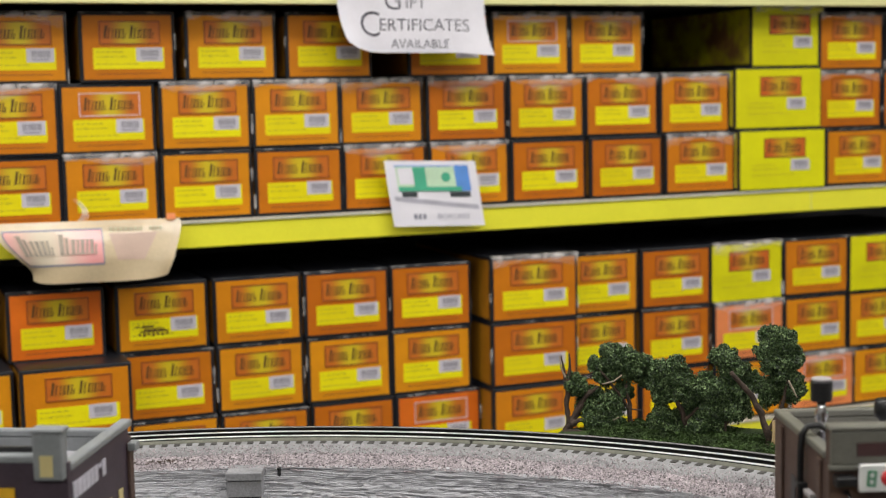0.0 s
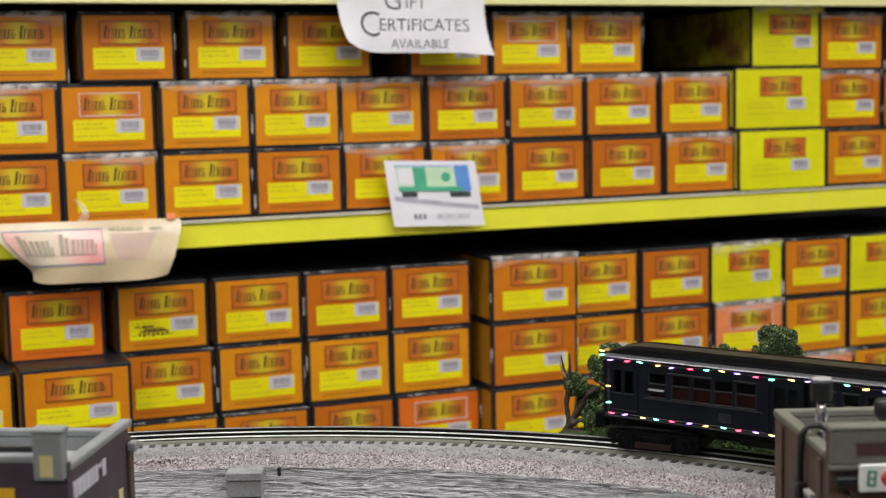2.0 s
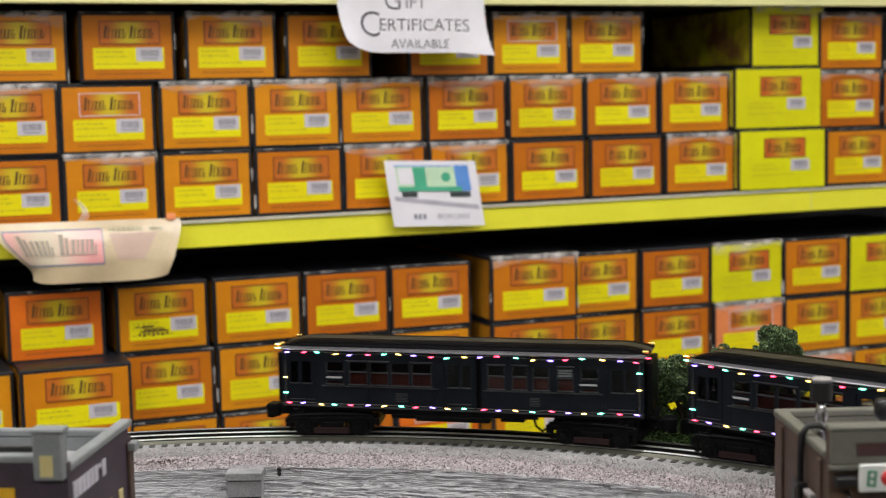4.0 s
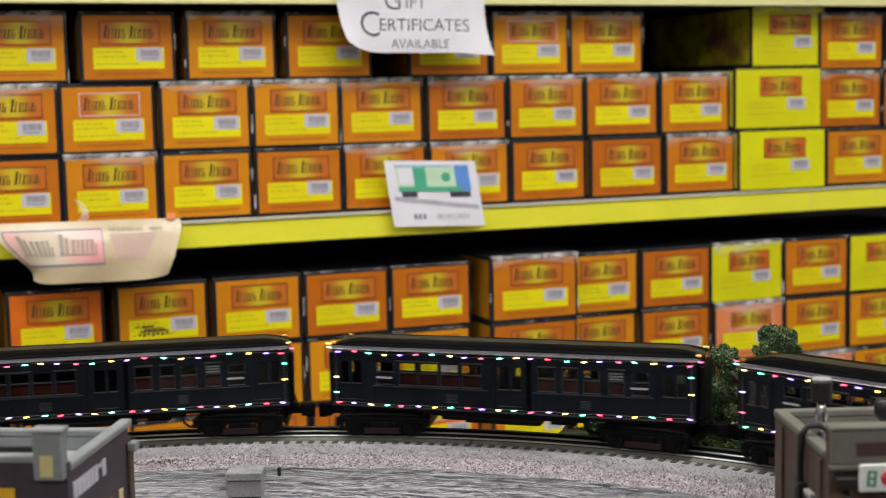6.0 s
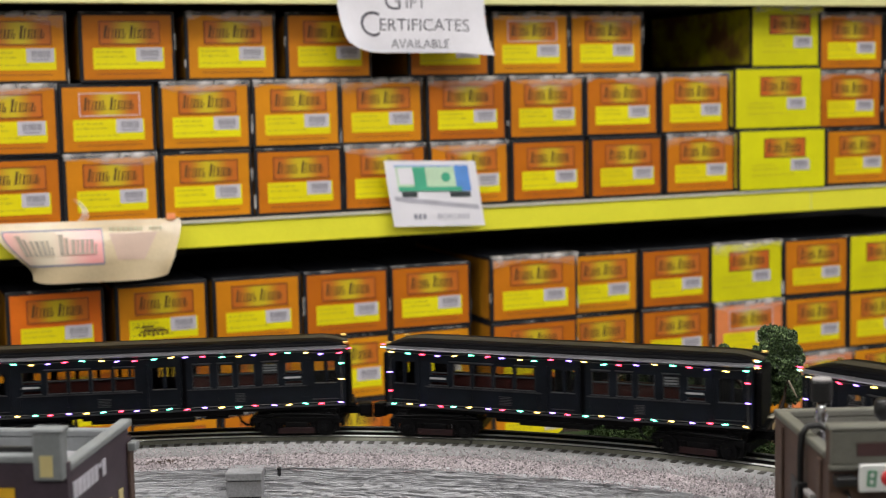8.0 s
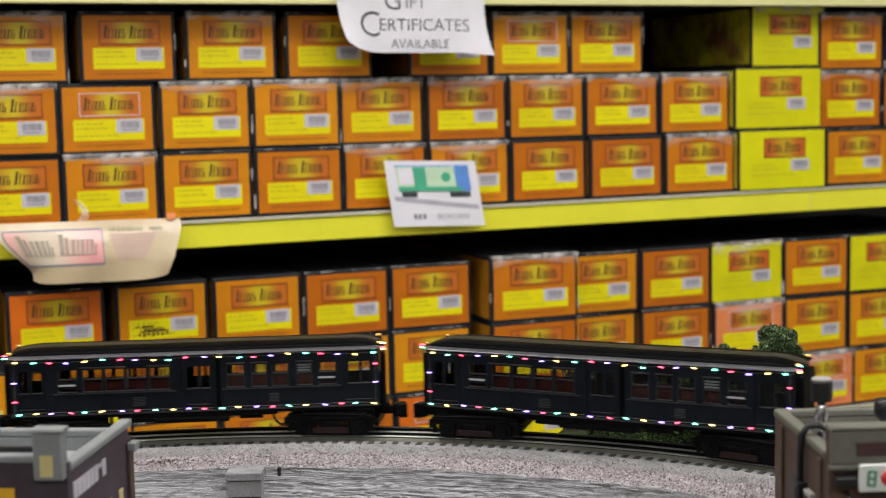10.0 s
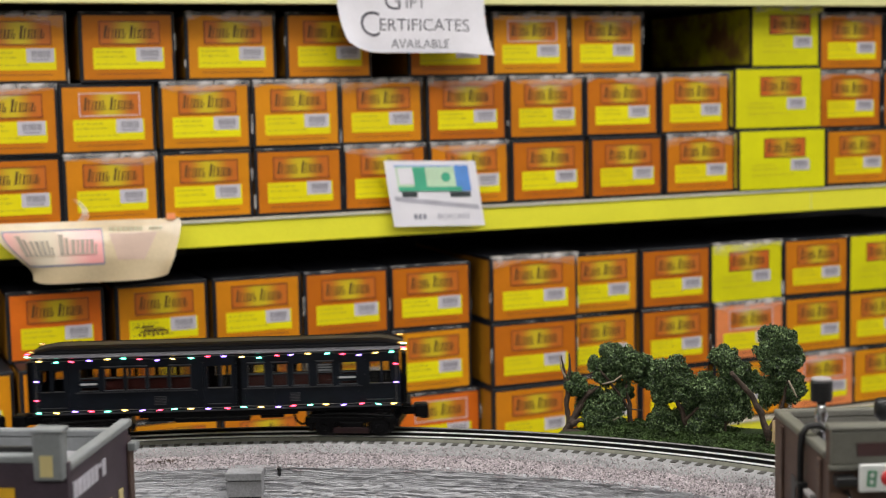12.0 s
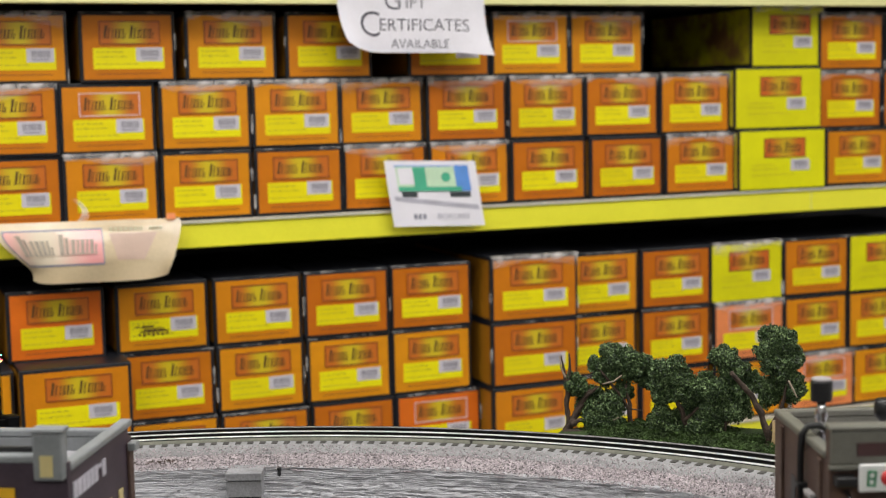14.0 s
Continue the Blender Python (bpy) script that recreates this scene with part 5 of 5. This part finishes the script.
def trim_bm(sign):
    """Belt rail, sashes, door grooves and louvres proud of the side."""
    bm = bmesh.new()

    def strip(x0, x1, z0, z1, d=0.0007):
        a, b = sorted((sign * (HW + 0.0001), sign * (HW + d)))
        # level strips get the highlight colour, upright ones the body paint
        box(x0, x1, a, b, z0, z1, bm, mat=1 if x1 - x0 > z1 - z0 else 0)
    strip(0.0165, 0.1165, 0.0436, 0.0446)
    strip(-0.119, -0.0215, 0.0436, 0.0446)
    for x0, x1 in ((0.146, 0.1465), (0.1218, 0.1225), (-0.1222, -0.1215), (-0.1465, -0.146)):
        strip(x0, x1, FLOOR + 0.002, HEAD + 0.003)
    strip(0.0110, 0.0120, FLOOR + 0.002, HEAD + 0.003, 0.0014)
    strip(-0.0160, -0.0150, FLOOR + 0.002, HEAD + 0.003, 0.0014)
    strip(0.1235, 0.145, 0.0318, 0.0324)
    strip(-0.145, -0.1235, 0.0318, 0.0324)
    for k in range(6):
        strip(0.042, 0.052, 0.0325 + k * 0.0013, 0.0331 + k * 0.0013, 0.0005)
        strip(-0.068, -0.060, 0.0325 + k * 0.0013, 0.0331 + k * 0.0013, 0.0005)
    for a, b in WINDOWS:
        strip(a - 0.0004, b + 0.0004, 0.0452, SILL, 0.0013)
    for a, b in ((0.0575, 0.0950), (0.0210, 0.0395), (-0.0400, -0.0250), (-0.0585, -0.0450), (-0.0960, -0.0820)):
        strip(a, b, HEAD + 0.0012, HEAD + 0.0022, 0.0016)
    strip(-0.0112, 0.0078, 0.0318, 0.0324)
    for x0 in (0.0170, 0.0200, 0.1140, -0.0240, -0.1180, -0.0470, 0.0760):
        strip(x0, x0 + 0.0004, FLOOR + 0.003, 0.0434, 0.0004)
    strip(-HALF, HALF, FLOOR + 0.0002, FLOOR + 0.0016, 0.0009)
    return bm


def sash_bm(sign, x0, x1):
    """Frame of one window with a middle rail."""
    a, b = sorted((sign * (HW - 0.0012), sign * (HW - 0.0004)))
    bm = box(x0 + 0.0006, x1 - 0.0006, a, b + (0.0006 if sign > 0 else 0), 0.0556, 0.0566)
    box(x0, x0 + 0.0006, a, b, SILL, HEAD, bm)
    box(x1 - 0.0006, x1, a, b, SILL, HEAD, bm)
    return bm


def roof_bm():
    """Arched roof with steep shoulders over a sloping eave, rounded down at both ends."""
    bm = bmesh.new()
    half = [(-0.0256, 0.0762), (-0.0249, 0.0776), (-0.0236, 0.0788), (-0.0212, 0.0798), (-0.0165, 0.0805), (-0.008, 0.0810)]
    prof = half + [(0.0, 0.0812)] + [(-y, z) for y, z in half[::-1]]
    xs = [(-0.1555, 0.0, 0.80), (-0.1535, 0.16, 0.90), (-0.149, 0.42, 0.97), (-0.143, 0.72, 1.0), (-0.137, 0.93, 1.0), (-0.131, 1.0, 1.0)]
    xs = xs + [(-x, k, w) for x, k, w in xs[::-1]]
    rows = [[bm.verts.new((x, y * w, 0.0762 + (z - 0.0762) * k)) for y, z in prof] for x, k, w in xs]
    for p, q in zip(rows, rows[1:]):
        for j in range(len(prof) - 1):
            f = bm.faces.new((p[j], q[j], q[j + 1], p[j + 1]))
            # crown faces take the browner colour painted for their reflection
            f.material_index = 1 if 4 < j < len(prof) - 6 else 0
        bm.faces.new((p[0], p[-1], q[-1], q[0]))
    bm.faces.new(rows[0])
    bm.faces.new(rows[-1][::-1])
    bmesh.ops.recalc_face_normals(bm, faces=bm.faces[:])
    return bm


def eave_bm():
    """Sloping glossy eave band all round under the roof."""
    bm = bmesh.new()
    prof = [(0.0, 0.0738), (0.0006, 0.0744), (0.0002, 0.0750), (-0.0010, 0.0758), (-0.0026, 0.0764), (-0.0060, 0.0766), (-0.0060, 0.0740)]
    loop = [(-0.1535, -0.024), (-0.1500, -0.0285), (-0.140, -0.0296), (0.140, -0.0296), (0.1500, -0.0285), (0.1535, -0.024), (0.1535, 0.024), (0.1500, 0.0285), (0.140, 0.0296), (-0.140, 0.0296), (-0.1500, 0.0285), (-0.1535, 0.024)]
    rows = []
    for x, y in loop:
        d = Vector((0.15 * x / 0.1535, y / 0.0296, 0)) if abs(y) > 0.026 else Vector((x / abs(x), y / 0.06, 0))
        d.normalize()
        rows.append([bm.verts.new((x + d.x * o, y + d.y * o, z)) for o, z in prof])
    for p, q in zip(rows, rows[1:] + rows[:1]):
        for j in range(len(prof)):
            bm.faces.new((p[j], q[j], q[(j + 1) % len(prof)], p[(j + 1) % len(prof)]))
    bmesh.ops.recalc_face_normals(bm, faces=bm.faces[:])
    return bm


def truck_frame_bm():
    """Cast truck: side frames with journal boxes, springs, hangers and bolster."""
    bm = bmesh.new()
    for s in (1, -1):
        y = s * 0.0215
        box(-0.037, 0.037, y - 0.0016, y + 0.0016, 0.0120, 0.0166, bm, 0.0006)
        box(-0.030, 0.030, y - 0.0012, y + 0.0012, 0.0167, 0.0205, bm, 0.0008)
        box(-0.010, 0.010, y - 0.0026, y + 0.0026, 0.0045, 0.0128, bm, 0.0006)
        box(-0.017, 0.017, y - 0.0012, y + 0.0012, 0.0024, 0.0058, bm, 0.0004)
        for x in (-0.024, 0.024):
            box(x - 0.0050, x + 0.0050, y - 0.0018, y + 0.0014, 0.0050, 0.0130, bm, 0.0008)
            rod((x, y + s * 0.0010, 0.0084), (x, y + s * 0.0024, 0.0084), 0.0076, 0.0070, sides=20, bm=bm)
            rod((x, y + s * 0.0022, 0.0080), (x, y + s * 0.0040, 0.0080), 0.0034, 0.0030, sides=14, bm=bm)
            box(x - 0.0045, x + 0.0045, y + s * 0.0012 - 0.0010, y + s * 0.0012 + 0.0010, 0.0172, 0.0190, bm, 0.0003)
            rod((x, y, 0.0190), (x, y, 0.0232), 0.0019, sides=10, bm=bm)
        for x in (-0.0150, -0.0120, 0.0120, 0.0150):
            rod((x, y + s * 0.0008, 0.0055), (x, y + s * 0.0008, 0.0128), 0.0014, sides=8, bm=bm)
        for x in (-0.0345, 0.0345):
            box(x - 0.0018, x + 0.0018, y - 0.0012, y + 0.0012, 0.0045, 0.0125, bm, 0.0004)
            rod((x, y, 0.0165), (x * 0.9, y * 0.8, 0.0225), 0.0010, sides=6, bm=bm)
        tube([(-0.036, y + s * 0.0022, 0.0182), (-0.012, y + s * 0.0030, 0.0196), (0.012, y + s * 0.0030, 0.0196), (0.036, y + s * 0.0022, 0.0182)], 0.0006, 6, bm)
    box(-0.034, 0.034, -0.0195, 0.0195, 0.0125, 0.0236, bm, 0.001)
    box(-0.040, -0.037, -0.021, 0.021, 0.0085, 0.0150, bm)
    box(0.037, 0.040, -0.021, 0.021, 0.0085, 0.0150, bm)
    return bm


def wheelset_bm():
    bm = rod((0, -0.0192, 0), (0, 0.0192, 0), 0.0015, sides=8)
    for s in (1, -1):
        rod((0, s * 0.0148, 0), (0, s * 0.0185, 0), 0.0088, 0.0085, sides=24, bm=bm)
        rod((0, s * 0.0136, 0), (0, s * 0.0147, 0), 0.0102, 0.0100, sides=24, bm=bm)
        for k in range(5):
            a = k * 2 * math.pi / 5
            rod((0.0048 * math.cos(a), s * 0.0184, 0.0048 * math.sin(a)), (0.0048 * math.cos(a), s * 0.0190, 0.0048 * math.sin(a)), 0.0011, sides=6, bm=bm)
    return bm


def coupler_bm(sign):
    bm = box(*sorted((sign * 0.118, sign * 0.166)), -0.0045, 0.0045, 0.0135, 0.0200, bevel=0.0008)
    box(*sorted((sign * 0.163, sign * 0.1745)), -0.0062, 0.0062, 0.0112, 0.0222, bm, 0.0014)
    box(*sorted((sign * 0.168, sign * 0.1752)), -0.0005, 0.0052, 0.0098, 0.0218, bm, 0.0008)
    return bm


TRUCK_TURN = math.degrees(math.asin(TRUCK_X / R_MID))
ORDER_TOP = ("violet", "red", "green", "amber")
ORDER_LOW = ("red", "violet", "amber", "green")
ORDER_TOP_TURNED = ("amber", "green", "red", "violet")
ORDER_LOW_TURNED = ("green", "amber", "violet", "red")
WHEELS = []


def subway_car(index, motor):
    words = "black model subway car strung with lit coloured lamps" + (", dark windows" if motor else ", clear windows")
    t = empty("subway_car", Matrix.Identity(4), words, "model train", "cars of the model subway train")
    sh = shared
    for sg, nm in ((1, "in"), (-1, "out")):
        part("side", sh("side_wall_" + nm, lambda: side_bm(sg), M["car"]), None, t)
        part("trim", sh("trim_" + nm, lambda: trim_bm(sg), [M["car"], M["car_trim"]]), None, t)
        for k, (a, b) in enumerate(WINDOWS):
            if b - a > 0.0095:
                part("sash", sh("sash_%s_%d" % (nm, k), lambda: sash_bm(sg, a, b), M["car_trim"]), None, t)
            part("pane", sh("pane_%s_%d" % (nm, k), lambda: box(a, b, *sorted((sg * (HW - 0.0011), sg * (HW - 0.0009))), SILL, HEAD), M["glass"]), None, t)
    for sg, nm in ((1, "front"), (-1, "rear")):
        def end_bm():
            x0, x1 = sorted((sg * (HALF - 0.0016), sg * (HALF - 0.0001)))
            iy = HW - 0.0016
            bm = box(x0, x1, -iy, iy, FLOOR, SILL)
            box(x0, x1, -iy, iy, HEAD, EAVE - 0.0004, bm)
            for a, b in ((-iy, -0.019), (-0.010, -0.006), (0.006, 0.010), (0.019, iy)):
                box(x0, x1, a, b, SILL, HEAD, bm)
            return bm
        e = part("end_wall", sh("end_" + nm, end_bm, M["car"]), None, t)
        part("end_door", sh("end_door_" + nm, lambda: box(*sorted((sg * (HALF + 0.0001), sg * (HALF + 0.0010))), -0.0075, 0.0075, FLOOR + 0.001, SILL + 0.004, bevel=0.0003), M["car_trim"]), None, e)
        for yy in (-0.0235, 0.0235):
            part("marker_lamp", sh("marker_" + nm, lambda: rod((sg * (HALF - 0.001), 0, 0), (sg * (HALF + 0.003), 0, 0), 0.0017, sides=12), M["brass"]), None, t, "small brass marker lamp", m=pose(0, yy * 0.86, EAVE + 0.0030))
        for yy in (-0.021, 0.021):
            part("grab_rail", sh("grab_" + nm, lambda: rod((sg * (HALF + 0.0022), 0, FLOOR + 0.002), (sg * (HALF + 0.0022), 0, SILL + 0.006), 0.0006, sides=6), M["truck"]), None, t, m=pose(0, yy, 0))
        part("diaphragm", sh("diaphragm_" + nm, lambda: box(*sorted((sg * (HALF + 0.0012), sg * (HALF + 0.0058))), -0.0215, 0.0215, FLOOR + 0.001, 0.0700, bevel=0.0012), M["truck"]), None, t, "black end gate and diaphragm")
        part("platform", sh("platform_" + nm, lambda: box(*sorted((sg * (HALF + 0.0002), sg * (HALF + 0.009))), -0.018, 0.018, FLOOR - 0.003, FLOOR, bevel=0.0006), M["truck"]), None, t)
        part("coupler", sh("coupler_" + nm, lambda: coupler_bm(sg), M["truck"]), None, t, "black knuckle coupler")
        part("step", sh("step_" + nm, lambda: box(*sorted((sg * 0.138, sg * 0.147)), HW - 0.008, HW - 0.001, 0.0165, 0.0178, bm=box(*sorted((sg * 0.1455, sg * 0.147)), HW - 0.004, HW - 0.002, 0.0178, FLOOR - 0.0004)), M["truck"]), None, t)
    part("roof", sh("car_roof", roof_bm, [M["roof"], M["roof_sheen"]]), None, t, "brown-black arched roof", smooth=False)
    part("eave", sh("eave", eave_bm, M["eave"]), None, t, "glossy eave band, greyed for its highlight")
    part("ceiling_panel", sh("ceiling_panel", lambda: box(-HALF + 0.002, HALF - 0.002, -HW + 0.002, HW - 0.002, 0.0728, 0.0736), M["truck"]), None, t)
    part("floor", sh("car_floor", lambda: box(-HALF + 0.002, HALF - 0.002, -HW + 0.0016, HW - 0.0016, FLOOR - 0.002, FLOOR + 0.0015), M["truck"]), None, t)
    if motor:
        part("motor_block", sh("motor_block", lambda: box(-0.146, 0.146, -0.019, 0.012, FLOOR + 0.002, 0.0660, bevel=0.002), M["truck"]), None, t, "dark motor housing inside")
    for a, b in ((0.022, 0.119), (-0.116, -0.020)):
        part("seat_row", sh("seats_%d" % (a > 0), lambda: box(a, b, -0.0245, -0.019, FLOOR + 0.002, 0.0478, bevel=0.0006), M["seat"]), None, t, "red-brown bench seats")
        part("seat_row", sh("seats_near_%d" % (a > 0), lambda: box(a, b, 0.0165, 0.0225, FLOOR + 0.002, 0.0545, bevel=0.0006), M["seat"]), None, t, "red-brown bench seats")
    part("underframe", sh("underframe", lambda: box(-0.1505, 0.1505, -0.0245, 0.0245, 0.0236, FLOOR - 0.0022, bevel=0.0006), M["truck"]), None, t)
    part("side_sill", sh("side_sill", lambda: box(-0.066, 0.066, 0.0205, 0.0240, 0.0208, 0.0234, bevel=0.0005), M["truck"]), None, t)
    part("equipment_box", sh("under_a", lambda: box(-0.026, 0.037, 0.006, 0.0235, 0.0160, 0.0206, bevel=0.0012), M["truck"]), None, t)
    part("equipment_box", sh("under_c", lambda: box(-0.054, -0.034, 0.010, 0.0215, 0.0175, 0.0206, bevel=0.0010), M["truck"]), None, t)
    part("hose", sh("hose", lambda: tube([(-0.062, 0.020, 0.0206), (-0.064, 0.021, 0.0150), (-0.069, 0.021, 0.0110), (-0.072, 0.021, 0.0135)], 0.0011, 7), M["truck"]), None, t)
    # flat black strip drawn where the door recess lies in shadow
    part("door_pocket", sh("door_pocket", lambda: box(-0.0200, -0.0162, HW + 0.0001, HW + 0.0003, FLOOR + 0.002, HEAD + 0.006), M["roof"]), None, t, "dark strip for the shade of the door recess")
    for x in (0.1175, -0.1175):
        part("bulkhead", sh("bulkhead", lambda: box(-0.0006, 0.0006, -HW + 0.002, 0.004, FLOOR + 0.002, 0.0726), M["truck"]), None, t, m=pose(x, 0, 0))
    part("equipment_box", sh("under_b", lambda: box(-0.020, 0.060, -0.020, -0.006, 0.0165, FLOOR - 0.0022, bevel=0.0012), M["truck"]), None, t)
    part("air_tank", sh("tank", lambda: rod((0.036, 0.012, 0.0195), (0.060, 0.012, 0.0195), 0.0042, sides=14), M["truck"]), None, t)
    for sg in (1, -1):
        tr = part("truck", sh("truck_frame", truck_frame_bm, M["truck"]), None, t, "black cast truck", m=pose(sg * TRUCK_X, TRUCK_Y, 0, 0, 0, sg * TRUCK_TURN))
        part("brake_beam", sh("brake_beam", lambda: box(-0.0150, 0.0150, 0.0246, 0.0256, 0.0034, 0.0084, bevel=0.0003), M["rust"]), None, tr, "oxide red brake beam")
        for x in (-0.024, 0.024):
            w = part("wheelset", sh("wheelset", wheelset_bm, M["wheel"]), None, tr, "steel wheelset", m=pose(x, 0, 0.0085))
            WHEELS.append((w, x))
    # lettering plates as bars
    for x in (0.1055, -0.1075):
        part("number_bar", sh("number_bar", lambda: box(-0.0068, 0.0068, HW + 0.0002, HW + 0.0006, -0.0007, 0.0009), M["plate"]), None, t, "silver lettering bar", m=pose(x, 0.0, 0.0513))
        part("number_back", sh("number_back", lambda: box(-0.0085, 0.0085, HW - 0.0006, HW + 0.0001, -0.0028, 0.0028), M["car"]), None, t, m=pose(x, 0.0, 0.0513))
    for k in range(3):
        part("route_bar", sh("route_bar", lambda: box(-0.0055, 0.0055, HW - 0.0004, HW + 0.0002, -0.0007, 0.0007), M["plate_grey"]), None, t, "grey destination sign bar", m=pose(-0.089, 0, 0.0580 + k * 0.0022))
    part("route_back", sh("route_back", lambda: box(-0.0064, 0.0064, HW - 0.0011, HW - 0.0006, 0.0565, HEAD - 0.0004), M["car"]), None, t, m=pose(-0.089, 0, 0))
    # strings of lamps on the inner side, down the corner posts and at the roof ends
    r = random.Random(40 + index)
    y = HW + 0.0016
    turned = index > 1
    n = 22
    for z, order in ((0.0714, ORDER_TOP_TURNED if turned else ORDER_TOP), (0.0287, ORDER_LOW_TURNED if turned else ORDER_LOW)):
        pts = []
        for k in range(n):
            x = HALF - 0.0055 - k * (2 * HALF - 0.011) / (n - 1) + r.uniform(-0.0014, 0.0014)
            sag = 0.0009 * math.sin(k * 1.1 + index) if z > 0.05 else 0
            pts.append((x, y, z + sag + r.uniform(-0.0005, 0.0005)))
        wire = part("lamp_string", tube([(HALF - 0.0004, y - 0.0005, z)] + [(p[0], p[1] - 0.0007, p[2] + 0.0006) for p in pts] + [(-HALF + 0.0004, y - 0.0005, z)], 0.00028, 5), M["wire"], t, "thin clear lamp wire")
        for k, p in enumerate(pts):
            c = order[k % 4]
            part("bulb", sh("bulb_" + c, bulb_mesh, BULB[c]), None, wire, "lit %s bulb" % c, m=pose(*p, r.uniform(-15, 15), 90 + r.uniform(-12, 12), 0))
    for sg in (1, -1):
        if turned:
            column = (("violet", 0.0548), ("red", 0.0390)) if sg > 0 else (("red", 0.0617), ("violet", 0.0463))
            corner = (("green", 0.0752), ("red", 0.0775)) if sg > 0 else (("amber", 0.0735), ("red", 0.0750), ("green", 0.0785))
        else:
            column = (("amber", 0.0504), ("green", 0.0374)) if sg > 0 else (("green", 0.0620), ("amber", 0.0485))
            corner = (("green", 0.0748), ("amber", 0.0780)) if sg > 0 else (("red", 0.0740),)
        pts = [(sg * (HALF - 0.0034), HW + 0.0012, z) for c, z in column] + [(sg * (HALF + 0.0035), HW - 0.0008, z) for c, z in corner]
        run = [(sg * (HALF - 0.0034), HW + 0.0006, z) for z in (0.0287, 0.045, 0.060, 0.0714)] + [(sg * (HALF + 0.003), HW - 0.001, 0.0745)]
        wire = part("lamp_string", tube(run, 0.00028, 5), M["wire"], t, "thin clear lamp wire")
        for k, p in enumerate(pts):
            c = (column + corner)[k][0]
            part("bulb", sh("bulb_" + c, bulb_mesh, BULB[c]), None, wire, "lit %s bulb" % c, m=pose(*p, r.uniform(-15, 15), 90, 0))
    return t


def bulb_mesh():
    bm = lathe([(0.0003, -0.0019), (0.0005, -0.0012), (0.0006, 0.0), (0.0005, 0.0012), (0.0003, 0.0019)], 8)
    return bm


CARS = [subway_car(k, k == 0) for k in range(4)]

# ================= movement =================
# angle of the leading car round the loop, every half second
ANGLES = [27.6, 33.75, 39.9, 46.19, 52.05, 57.75, 63.58, 69.23, 74.87, 80.7, 86.84, 93.31, 99.9, 106.19, 112.29, 118.07, 124.49, 131.36, 137.84, 144.07, 150.5, 157.38, 164.13, 170.99, 177.83, 184.72, 191.52, 198.5, 205.68]


def lead_angle(t):
    """Smooth curve through the half-second angles."""
    k = min(int(t * 2), len(ANGLES) - 2)
    f = t * 2 - k
    p1, p2 = ANGLES[k], ANGLES[k + 1]
    p0 = ANGLES[k - 1] if k else 2 * p1 - p2
    p3 = ANGLES[k + 2] if k + 2 < len(ANGLES) else 2 * p2 - p1
    return p1 + 0.5 * f * (p2 - p0 + f * (2 * p0 - 5 * p1 + 4 * p2 - p3 + f * (3 * (p1 - p2) + p3 - p0)))


def motions():
    times = [k * 0.25 for k in range(57)]
    for i, car in enumerate(CARS):
        rows = []
        for t in times:
            a = lead_angle(t) - i * math.degrees(PITCH) + (0.19 if i == 2 else 0.0)
            p = at_loop(R_BODY, a + 0.29, RAIL_Z)
            rows.append((t, pose(p.x, p.y, p.z, 0, 0, a + 90.29)))
        walk(car, rows)
    spin = [k / 15 for k in range(211)]
    for w, x in WHEELS:
        rows = []
        for t in spin:
            turn = radians(lead_angle(min(t, 14.0)) - ANGLES[0]) * R_MID / 0.0085
            rows.append((t, pose(x, 0, 0.0085) @ Matrix.Rotation(turn, 4, "Y")))
        walk(w, rows)


motions()
